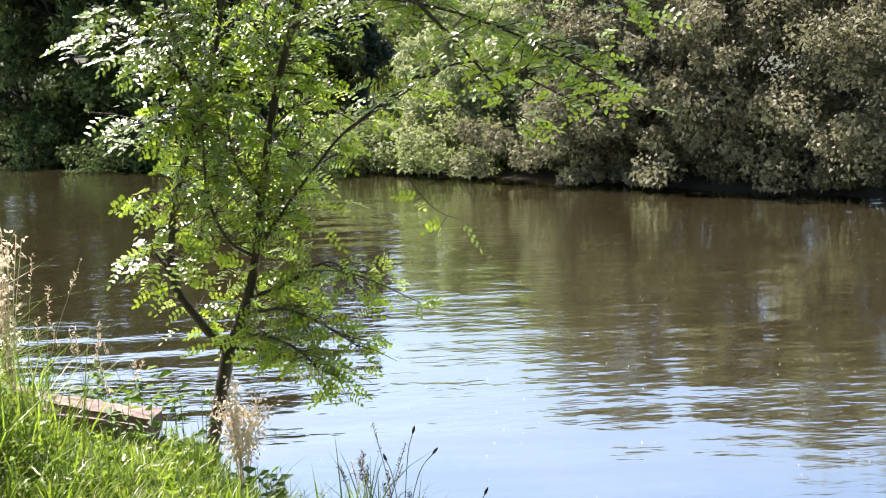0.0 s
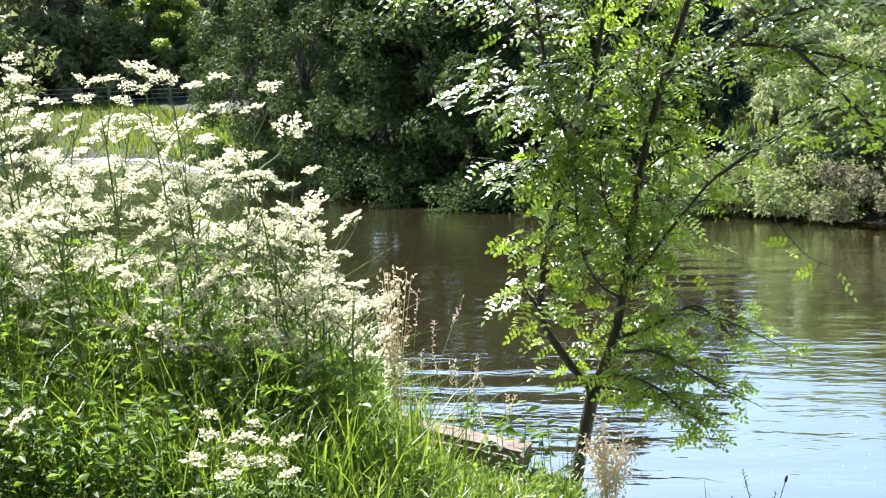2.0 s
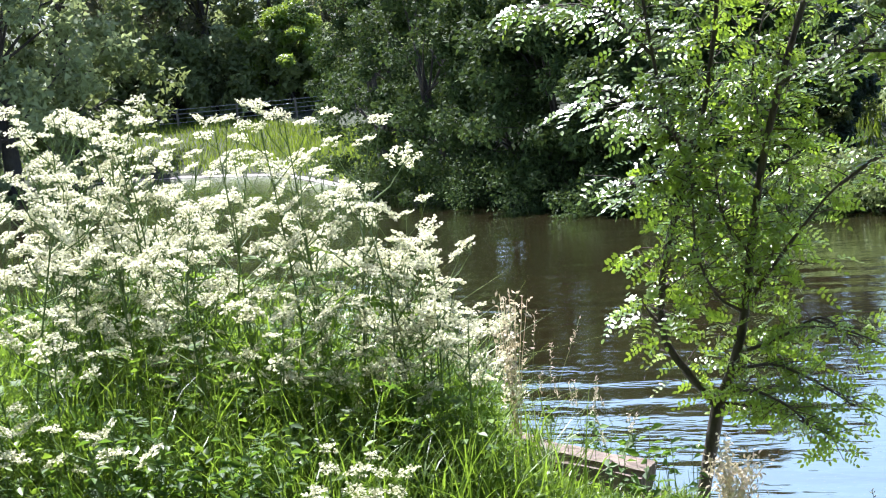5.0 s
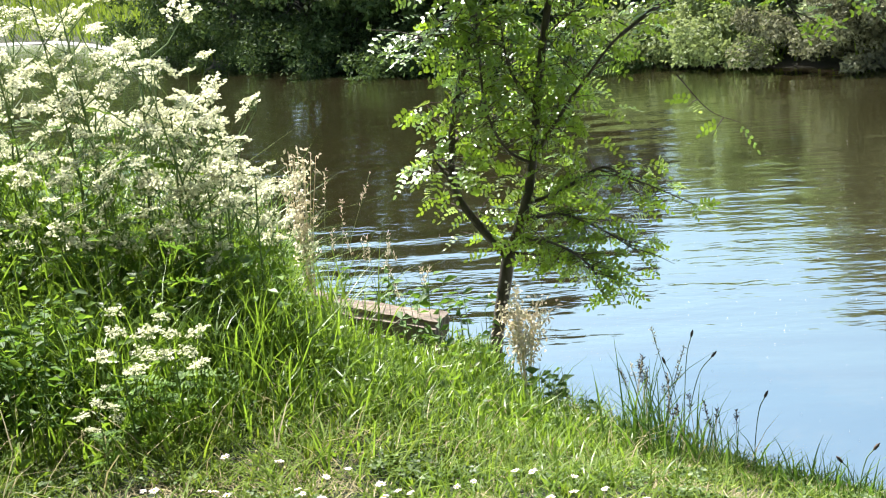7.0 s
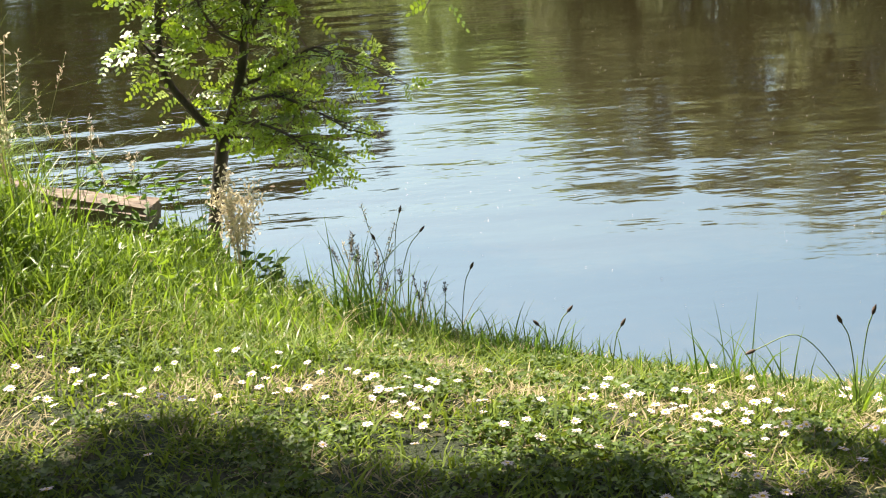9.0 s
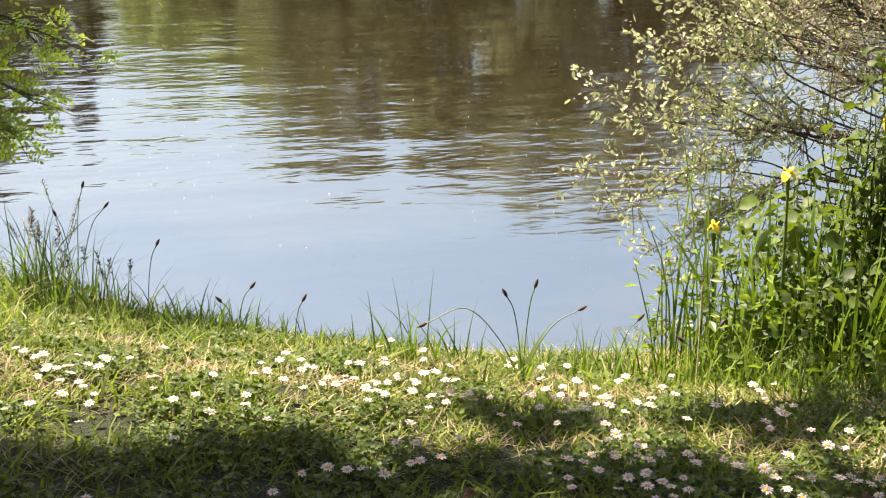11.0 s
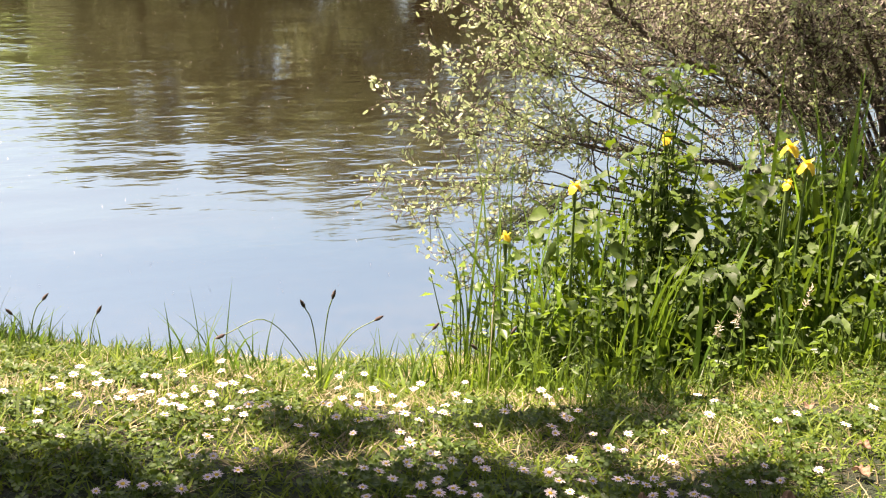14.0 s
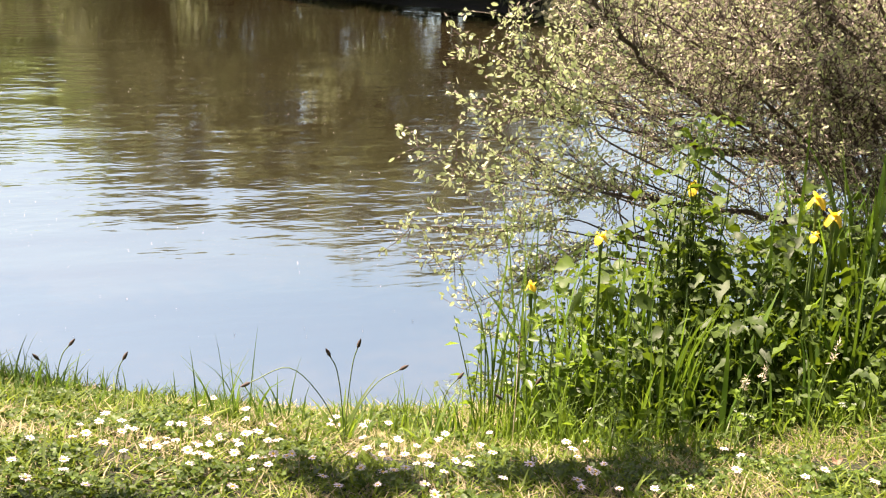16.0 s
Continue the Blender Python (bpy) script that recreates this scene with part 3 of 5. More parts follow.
def compound_leaves(soup, base, direct, length, r, pairs=5, leaflet=0.040, tilt=(-0.14, -0.58, 0.80), loose=0.44, slim=0.55):
    """Pinnate leaves: pairs of oval leaflets along a drooping stalk, and one at its tip; a leaf's leaflets share a plane."""
    n = len(base)
    d = unit(direct)
    up = unit(r.normal(size=(n, 3)) * loose + np.array(tilt) * (1 - loose))
    up = unit(up - d * np.sum(up * d, axis=1, keepdims=True))
    side = unit(np.cross(d, up))
    pos, al, ln, face = [], [], [], []
    for k in range(pairs):
        s = (k + 1.2) / (pairs + 1)
        c = base + d * (length * s)[:, None] + np.array([0, 0, -1.0]) * (length * 0.35 * s * s)[:, None]
        for sg in (-1, 1):
            pos.append(c)
            al.append(side * sg + d * 0.45 + r.normal(0, 0.12, (n, 3)))
            ln.append(np.full(n, leaflet) * (1.05 - 0.35 * abs(s - 0.5)) * r.uniform(0.8, 1.15, n))
            face.append(up + r.normal(0, 0.08, (n, 3)))
    pos.append(base + d * length[:, None] + np.array([0, 0, -1.0]) * (length * 0.35)[:, None])
    al.append(d + np.array([0, 0, -0.4]))
    ln.append(np.full(n, leaflet))
    face.append(up)
    pos, al, ln, face = np.concatenate(pos), np.concatenate(al), np.concatenate(ln), np.concatenate(face)
    co, f = oval_leaves(pos, al, face, ln, ln * slim)
    soup.add(co, f4=f)


def young_tree():
    r = np.random.default_rng(11)
    tree = tagged(new("young_tree"), "young slender tree with pinnate leaves leaning at the water's edge", "tree")
    y0 = 6.25
    limbs = {
        "trunk": [(-1.34, y0, -0.78), (-1.31, y0, -0.6), (-1.26, y0, -0.38), (-1.21, y0, -0.17)],
        "main": [(-1.21, y0, -0.17), (-1.12, y0 + 0.04, 0.05), (-1.05, y0 + 0.05, 0.31), (-0.98, y0, 0.7), (-0.89, y0, 1.12), (-0.72, y0 - 0.05, 1.63), (-0.45, y0 + 0.12, 2.35), (-0.25, y0 + 0.35, 2.88), (-0.05, y0 + 0.5, 3.65), (0.1, y0 + 0.6, 4.4)],
        "left": [(-1.21, y0, -0.17), (-1.34, y0 - 0.05, 0.02), (-1.44, y0 - 0.08, 0.24), (-1.40, y0 - 0.1, 0.6), (-1.28, y0 - 0.1, 0.95), (-1.18, y0 - 0.05, 1.25), (-1.06, y0 - 0.1, 1.8), (-1.0, y0 - 0.1, 2.4), (-0.95, y0 - 0.2, 3.1), (-1.0, y0 - 0.3, 3.9)],
        "left_side": [(-1.25, y0 - 0.1, 1.05), (-1.33, y0 - 0.2, 1.4), (-1.38, y0 - 0.2, 1.8), (-1.42, y0 - 0.25, 2.4), (-1.5, y0 - 0.3, 3.0)],
        "inner": [(-1.06, y0 + 0.05, 0.3), (-1.16, y0 - 0.1, 0.42), (-1.22, y0 - 0.2, 0.66), (-1.2, y0 - 0.3, 1.1)],
        "right_fork": [(-1.03, y0 + 0.05, 0.34), (-0.9, y0 - 0.05, 0.52), (-0.72, y0 - 0.1, 0.74), (-0.55, y0 - 0.15, 0.92), (-0.25, y0 - 0.2, 1.1)],
        "right_low": [(-1.08, y0 + 0.04, 0.1), (-0.92, y0, 0.16), (-0.72, y0 - 0.05, 0.27), (-0.62, y0 - 0.1, 0.26), (-0.5, y0 - 0.1, 0.12)],
        "droop": [(-1.2, y0, -0.15), (-1.02, y0 - 0.1, -0.14), (-0.8, y0 - 0.15, -0.2), (-0.62, y0 - 0.2, -0.26)],
        "droop_mid": [(-1.1, y0 + 0.02, 0.02), (-0.9, y0 - 0.1, 0.06), (-0.7, y0 - 0.15, -0.02), (-0.54, y0 - 0.2, -0.12)],
        "droop_near": [(-1.18, y0, -0.1), (-1.0, y0 - 0.2, -0.04), (-0.82, y0 - 0.3, -0.1), (-0.72, y0 - 0.35, -0.2)],
        "arch": [(-0.80, y0 - 0.05, 1.4), (-0.5, y0 - 0.3, 1.52), (-0.1, y0 - 0.5, 1.46), (0.3, y0 - 0.65, 1.3), (0.62, y0 - 0.7, 1.12)],
        "arch_top": [(-0.5, y0 - 0.3, 1.52), (-0.1, y0 - 0.5, 1.66), (0.35, y0 - 0.65, 1.6), (0.7, y0 - 0.7, 1.42)],
        "arch_drop": [(-0.2, y0 - 0.48, 1.5), (0.05, y0 - 0.6, 1.22), (0.25, y0 - 0.65, 0.95)],
        "arch_low": [(-0.55, y0 - 0.15, 0.92), (-0.2, y0 - 0.35, 1.15), (0.1, y0 - 0.5, 1.22), (0.45, y0 - 0.65, 1.05)],
        "left_out": [(-1.3, y0 - 0.1, 0.9), (-1.42, y0 - 0.2, 1.0), (-1.55, y0 - 0.25, 0.99)],
        "left_mid": [(-1.22, y0 - 0.1, 1.15), (-1.38, y0 - 0.2, 1.30), (-1.52, y0 - 0.25, 1.38), (-1.66, y0 - 0.25, 1.46)],
        "left_low": [(-1.44, y0 - 0.08, 0.24), (-1.48, y0 - 0.15, 0.34), (-1.50, y0 - 0.2, 0.40)],
        "right_tip": [(-0.72, y0 - 0.05, 0.27), (-0.48, y0 - 0.15, 0.2), (-0.24, y0 - 0.25, 0.10)],
        "fill_right": [(-1.05, y0 + 0.05, 0.31), (-0.92, y0 + 0.15, 0.55), (-0.82, y0 + 0.2, 0.85), (-0.80, y0 + 0.2, 1.15)],
        "fill_left": [(-1.42, y0 - 0.1, 0.45), (-1.28, y0 + 0.12, 0.62), (-1.14, y0 + 0.18, 0.85), (-1.08, y0 + 0.2, 1.2)],
        "fill_mid": [(-1.0, y0, 0.6), (-1.08, y0 - 0.2, 0.8), (-1.1, y0 - 0.25, 1.05)],
        "fill_top": [(-0.89, y0, 1.12), (-0.95, y0 + 0.15, 1.45), (-0.85, y0 + 0.2, 1.85)],
        "hanging": [(-0.30, y0 - 0.2, 0.72), (-0.16, y0 - 0.25, 0.55), (-0.02, y0 - 0.25, 0.48)],
        "left_up": [(-1.36, y0 - 0.2, 1.6), (-1.6, y0 - 0.3, 1.85), (-1.95, y0 - 0.4, 1.88)],
        "right_up": [(-0.55, y0 - 0.05, 2.1), (-0.2, y0 + 0.3, 2.6), (0.27, y0 + 0.6, 3.05), (0.66, y0 + 0.8, 3.75)],
        "high": [(-0.98, y0 - 0.1, 2.6), (-1.3, y0 - 0.3, 3.2), (-1.6, y0 - 0.5, 3.8)],
        "high_mid": [(-0.3, y0 + 0.3, 2.78), (-0.55, y0 + 0.25, 3.4), (-0.5, y0 + 0.3, 4.4)],
    }
    thick = {"trunk": (0.034, 0.036), "main": (0.029, 0.006), "left": (0.023, 0.005), "left_side": (0.011, 0.004), "inner": (0.010, 0.004), "hanging": (0.003, 0.0015), "right_tip": (0.006, 0.002), "right_fork": (0.012, 0.004), "right_low": (0.010, 0.003), "droop": (0.009, 0.003)}
    twigs, bases, dirs, outer = Soup(), [], [], []
    for name, pts in limbs.items():
        line = spline(pts, 7)
        a, b = thick.get(name, (0.010, 0.003))
        s = Soup()
        s.tube(line, np.linspace(a, b, len(line)), 9 if name == "trunk" else 7)
        part("trunk" if name == "trunk" else "limb", s.mesh("limb", M_BARK, True), tree)
        if name == "trunk":
            continue
        # twigs and leaves along the limb, evenly spaced
        arc = np.concatenate([[0], np.cumsum(np.linalg.norm(np.diff(line, axis=0), axis=1))])
        start = 0.22 if name == "main" else 0.12 if name == "left" else 0.04
        for s_ in np.arange(start, arc[-1], 0.0125):
            p = np.array([np.interp(s_, arc, line[:, q]) for q in range(3)])
            z = p[2]
            thin = (name in ("hanging", "right_tip", "right_fork", "arch_low", "arch_drop") and p[0] > -0.62)
            if r.uniform() > (0.14 if thin else 0.95 if name.startswith("droop") else 0.56 if name.startswith("arch") else 0.62 if z < 0.2 or name == "left" else 0.60 if z < 1.4 else 0.55 if z < 2.3 else 0.8):
                continue
            i = min(int(np.searchsorted(arc, s_)), len(line) - 1)
            tang = unit(line[i] - line[max(i - 1, 0)])
            az = r.uniform(0, 2 * math.pi)
            if math.sin(az) < 0 and z < 1.8 and r.uniform() < 0.55:
                az = -az
            d = unit(np.array([math.cos(az), math.sin(az) * 0.8, r.uniform(-0.6, 0.6)])) + tang * 0.4
            L = r.uniform(0.06, 0.34) * (1.0 if z < 2.3 else 1.45) * (0.65 if name.startswith("droop") or thin else 1)
            e = p + unit(d) * L + np.array([0, 0, -0.12 * L])
            m = (p + e) / 2 + np.array([0, 0, 0.05 * L])
            twigs.tube([p, m, e], [0.003, 0.0022, 0.0012], 4)
            k = max(2, int(L / 0.06))
            for q in range(k):
                u = (q + 0.6) / k
                bases.append((1 - u) ** 2 * p + 2 * u * (1 - u) * m + u * u * e)
                az2 = az + (-1) ** q * r.uniform(0.4, 1.3)
                dirs.append((math.cos(az2), math.sin(az2), r.uniform(-0.5, 0.5)))
                outer.append(name.startswith(("arch", "left_")))
        for q in range(1 if name == "hanging" else 4):
            bases.append(line[-1] + r.normal(0, 0.02, 3))
            dirs.append(unit(np.array(line[-1] - line[-2])) + r.normal(0, 0.5, 3))
            outer.append(name.startswith(("arch", "left_")))
    bases, dirs = np.array(bases), np.array(dirs, dtype=float)
    leaf = Soup()
    outer = np.array(outer)
    # the outer sprays droop towards the lawn, so that their leaves lie nearly in one plane
    droop = unit(np.array([-0.14, -0.58, 0.80]))
    flat = dirs - 0.85 * np.sum(dirs * droop, axis=1, keepdims=True) * droop
    low = ~outer & (bases[:, 2] < 0.30)
    for who, way, loose, size in ((~outer & ~low, dirs, 0.66, 0.031), (low, dirs, 0.80, 0.028), (outer, flat, 0.27, 0.032)):
        compound_leaves(leaf, bases[who], way[who], r.uniform(0.08, 0.16, int(who.sum())) * size / 0.033, r, 4, size, slim=0.58, loose=loose)
    part("brushwood", twigs.mesh("twigs", M_BARK), tree)
    part("crown", leaf.mesh("crown", M_ACACIA), tree, "fresh green pinnate leaves shining white where the sun strikes")


young_tree()


# ---- large tree beside the path, whose crown shades the lawn ----
def shade_tree():
    r = np.random.default_rng(5)
    t = tagged(new("shade_tree"), "broad leafy tree beside the lawn casting dappled shade", "tree")
    wood = Soup()
    foot = np.array([-4.6, 0.7, -0.1])
    trunk = spline([foot, foot + [0.1, 0.1, 1.2], foot + [0.5, 0.3, 2.6], foot + [1.2, 0.7, 4.4], foot + [1.6, 1.0, 6.2]], 6)
    wood.tube(trunk, np.linspace(0.19, 0.05, len(trunk)), 10)
    # clumps of the crown; the sun throws them 0.39 of their height to the right and towards the path
    c, size = [], []
    while len(c) < 270:
        sx, sy, z = r.uniform(-2.0, 1.7), r.uniform(-0.6, 2.5), r.uniform(4.2, 5.7)
        if sy < np.interp(sx, [-2.0, -1.37, -1.07, -0.55, -0.3, 0.0, 0.25, 0.48, 0.7, 0.98, 1.2, 1.7], [2.45, 2.56, 2.54, 2.70, 2.66, 2.48, 2.47, 2.45, 2.36, 2.24, 2.08, 1.8]) + r.uniform(-0.25, 0.06):
            c.append((sx - 0.392 * z, sy + 0.392 * z, z))
            size.append(r.uniform(0.14, 0.28) if sx < 0.45 else r.uniform(0.10, 0.20))
    for sx, sy, q in [(0.76, 2.86, 0.10), (0.86, 2.80, 0.12), (0.97, 2.72, 0.10), (0.90, 2.62, 0.10), (1.34, 2.62, 0.12), (1.42, 2.48, 0.12), (1.58, 2.58, 0.15), (1.70, 2.62, 0.14), (1.78, 2.85, 0.14), (1.50, 2.02, 0.14), (1.66, 1.98, 0.10), (0.62, 2.33, 0.14), (0.76, 2.28, 0.14), (0.90, 2.24, 0.14), (1.16, 2.16, 0.10)]:
        c.append((sx - 0.392 * 4.6, sy + 0.392 * 4.6, 4.6))
        size.append(q)
    # clumps added overhead, out of view, to keep sky light off the lawn
    while len(c) < 430:
        q = r.uniform(-1, 1, 3)
        if np.linalg.norm(q[:2]) < 1:
            c.append(np.array([-0.6, -0.2, 5.2]) + q * [4.4, 3.3, 1.0])
            size.append(r.uniform(0.3, 0.55))
    size = np.array(size)
    share = size ** 2 * np.where(np.arange(len(size)) < 270, 3.4, np.where(np.arange(len(size)) < 285, 1.7, 1.0))
    c = np.array(c)
    for e in c[::6]:
        s = trunk[int(r.integers(len(trunk) // 2, len(trunk)))]
        wood.tube([s, (s + e) / 2 + [0, 0, 0.3], e], [0.03, 0.02, 0.006], 5)
    n = 72000
    pick = r.choice(len(c), n, p=share / share.sum())
    pos = c[pick] + unit(r.normal(size=(n, 3))) * (r.uniform(0, 1, n) ** 0.5 * size[pick])[:, None]
    d, sd = unit(r.normal(0, 1, (n, 3)) + [0, 0, -0.3]), unit(r.normal(0, 1, (n, 3)))
    co = np.stack([pos - sd * 0.06, pos + sd * 0.06, pos + d * 0.17], 1).reshape(-1, 3)
    f = np.arange(3 * n).reshape(-1, 3)
    part("trunk", wood.mesh("trunk", M_FARBARK, True), t)
    part("crown", raw_mesh("crown", co, f, M_FAR[0]), t)


shade_tree()


def sky_screen_trees():
    """Broad unseen trees added behind the path to block sky light."""
    for k, (x, y, h) in enumerate([(-15, -7, 9), (-9, -9, 8.5), (-3, -9.5, 9), (3, -9, 8.5), (9, -8, 9), (14, -3, 8.5), (15, 4, 8)]):
        far_tree("added_screen_tree", "unseen broad leafy tree added behind the path to block sky light", "tree", 140 + k % 2, math.degrees(math.atan2(-x, y)), math.hypot(x, y), 9.0, 7.5, 0.02, 70, 4500, 0.42, M_FAR[2], 1, 0.0, 0.4, 50 * k, group="trees behind the path")


sky_screen_trees()


# ---- old timber on the bank ----
def timber():
    """Two lengths of squared timber end to end, the right one thicker."""
    for length, deep, high, m, seed in [(0.42, 0.20, 0.13, pose(-1.60, 5.43, -0.25, 0, 8, -8), 0.0), (0.36, 0.17, 0.11, pose(-1.95, 5.50, -0.185, 0, 11, -14), 4.0)]:
        bm = bmesh.new()
        bmesh.ops.create_cube(bm, size=1.0)
        bmesh.ops.scale(bm, vec=(length, deep, high), verts=bm.verts)
        bmesh.ops.bevel(bm, geom=[e for e in bm.edges if abs(e.verts[0].co.x - e.verts[1].co.x) > 0.1], offset=0.032, segments=3, affect="EDGES")
        bmesh.ops.subdivide_edges(bm, edges=[e for e in bm.edges if e.calc_length() > 0.08], cuts=9, use_grid_fill=True)
        for v in bm.verts:
            v.co += noise.noise_vector(v.co * Vector((5, 16, 16)) + Vector((seed, 0, 0))) * 0.012 + noise.noise_vector(v.co * Vector((14, 60, 60)) + Vector((seed, 5, 0))) * 0.005
            v.co.z -= 0.10 * (v.co.x / length) ** 2 * high
        me = bpy.data.meshes.new("timber")
        bm.to_mesh(me)
        me.materials.append(M_WOOD)
        ob = new("timber_beam", me)
        ob.matrix_basis = m
        tagged(ob, "weathered brown squared timber lying on the bank in long grass", "timber", "timbers on the bank")


timber()


# ---- grasses and herbs of the near bank ----
def scatter(n, x0, x1, y0, y1, keep):
    x, y = rng.uniform(x0, x1, n), rng.uniform(y0, y1, n)
    k = keep(x, y)
    x, y = x[k], y[k]
    return np.stack([x, y, gz(x, y) - 0.004], 1)


def shore_gap(x, y):
    return np.interp(x, SHORE_X, SHORE_Y) - y


def bear(x, y):
    """Degrees to the left of straight ahead."""
    return np.degrees(np.arctan2(-np.asarray(x) - 0.1, np.asarray(y)))


EDGE_B, EDGE_R = [-8, -3, 2, 7, 12, 16, 19, 21, 24, 30, 40, 60], [9, 5.0, 4.4, 4.05, 3.85, 3.75, 3.7, 3.66, 3.68, 3.7, 3.6, 3.5]


def tall_zone(x, y):
    """How far a place lies inside the unmown corner."""
    return np.hypot(np.asarray(x) + 0.1, y) - np.interp(bear(x, y), EDGE_B, EDGE_R)


def clumps(p, scale, low, span):
    """Uneven growth: a factor that varies from clump to clump."""
    return np.array([low + span * (0.5 + 0.9 * noise.noise(Vector((u * scale, v * scale, 2.0)))) for u, v in p[:, :2]]).clip(0.3, 1.9)


def lawn():
    def bare(x, y):
        return (np.hypot((x - 2.08) / 1.9, y - 2.42) < 0.085 + 0.05 * np.sin(9 * x)) & (np.sin(41 * x + 3 * np.sin(37 * y)) > -0.6)
    keep = lambda x, y: (shore_gap(x, y) > 0.0) & ~bare(x, y) & (tall_zone(x, y) < 0.5)
    p = scatter(120000, -2.4, 3.0, 1.6, 5.4, keep)
    dens = np.array([noise.noise(Vector((a * 5.5, b * 5.5, 0.0))) for a, b in p[:, :2]])
    p, dens = p[rng.uniform(-0.5, 0.9, len(p)) < 1.5 * dens + 0.52], None
    h = rng.uniform(0.016, 0.042, len(p)) * (1 + 0.8 * (rng.uniform(0, 1, len(p)) > 0.95))
    h *= 1 + 0.9 * np.clip((tall_zone(p[:, 0], p[:, 1]) + 0.7) / 0.7, 0, 1)
    h *= clumps(p, 4.0, 0.6, 0.8) * clumps(p, 17.0, 0.4, 1.2)
    co, f = blades(p, h, rng.uniform(0.004, 0.008, len(p)), rng.uniform(0.0, 1.3, len(p)), rng.uniform(0, 1.0, len(p)), seg=2)
    tagged(new("lawn_grass", raw_mesh("lawn_grass", co, f, M_LAWN)), "short sunlit lawn grass on the near bank", "grass", kind="stuff")
    p = scatter(100000, -2.6, 3.4, 1.55, 4.6, keep)
    dry = np.array([1.3 * noise.noise(Vector((a * 2.6 + 4, b * 3.4, 3.0))) for a, b in p[:, :2]])
    p = p[(dry + rng.normal(0, 0.15, len(p)) + 0.25 * np.clip((p[:, 1] - 2.5) / 0.5, -0.4, 1) + 0.34 * np.clip((p[:, 0] - 0.9) / 0.8, -0.45, 1) > 0.11) & (rng.uniform(0, 1, len(p)) < np.clip((p[:, 1] - 2.1) / 0.7 + np.clip((p[:, 0] - 1.2) / 0.6, 0, 0.6), 0.22, 1))]
    co, f = blades(p, rng.uniform(0.010, 0.036, len(p)), rng.uniform(0.0025, 0.0055, len(p)), rng.uniform(0.5, 2.4, len(p)), rng.uniform(0, 0.9, len(p)), seg=2)
    tagged(new("dry_grass", raw_mesh("dry_grass", co, f, M_STRAW)), "dry straw-coloured blades among the lawn", "grass", kind="stuff")
    # clover and other small round leaves
    p = scatter(52000, -2.2, 3.4, 1.5, 4.0, keep)
    cl = np.array([noise.noise(Vector((a * 3.3 - 3, b * 4.2, 8.0))) for a, b in p[:, :2]])
    p = p[cl + rng.normal(0, 0.10, len(p)) > np.where(p[:, 1] < 2.75, 0.02, 0.12 + 0.14 * np.clip(p[:, 0] - 0.4, 0, 1)) + 0.16 * ((p[:, 0] < -0.3) & (p[:, 1] > 2.5))]
    n = len(p)
    p = np.repeat(p + np.stack([np.zeros(n), np.zeros(n), rng.uniform(0.006, 0.045, n)], 1), 3, 0)
    az = np.repeat(rng.uniform(0, 6.28, n), 3) + np.tile([0, 2.1, 4.2], n)
    al = np.stack([np.cos(az), np.sin(az), rng.uniform(-0.1, 0.35, 3 * n)], 1)
    s = np.repeat(rng.uniform(0.007, 0.020, n), 3)
    co, f = leaf_cards(p, al, s, s * 0.9, 0.6)
    tagged(new("clover", raw_mesh("clover", co, f, M_CLOVER)), "low green clover leaves in the lawn", "clover", kind="stuff")


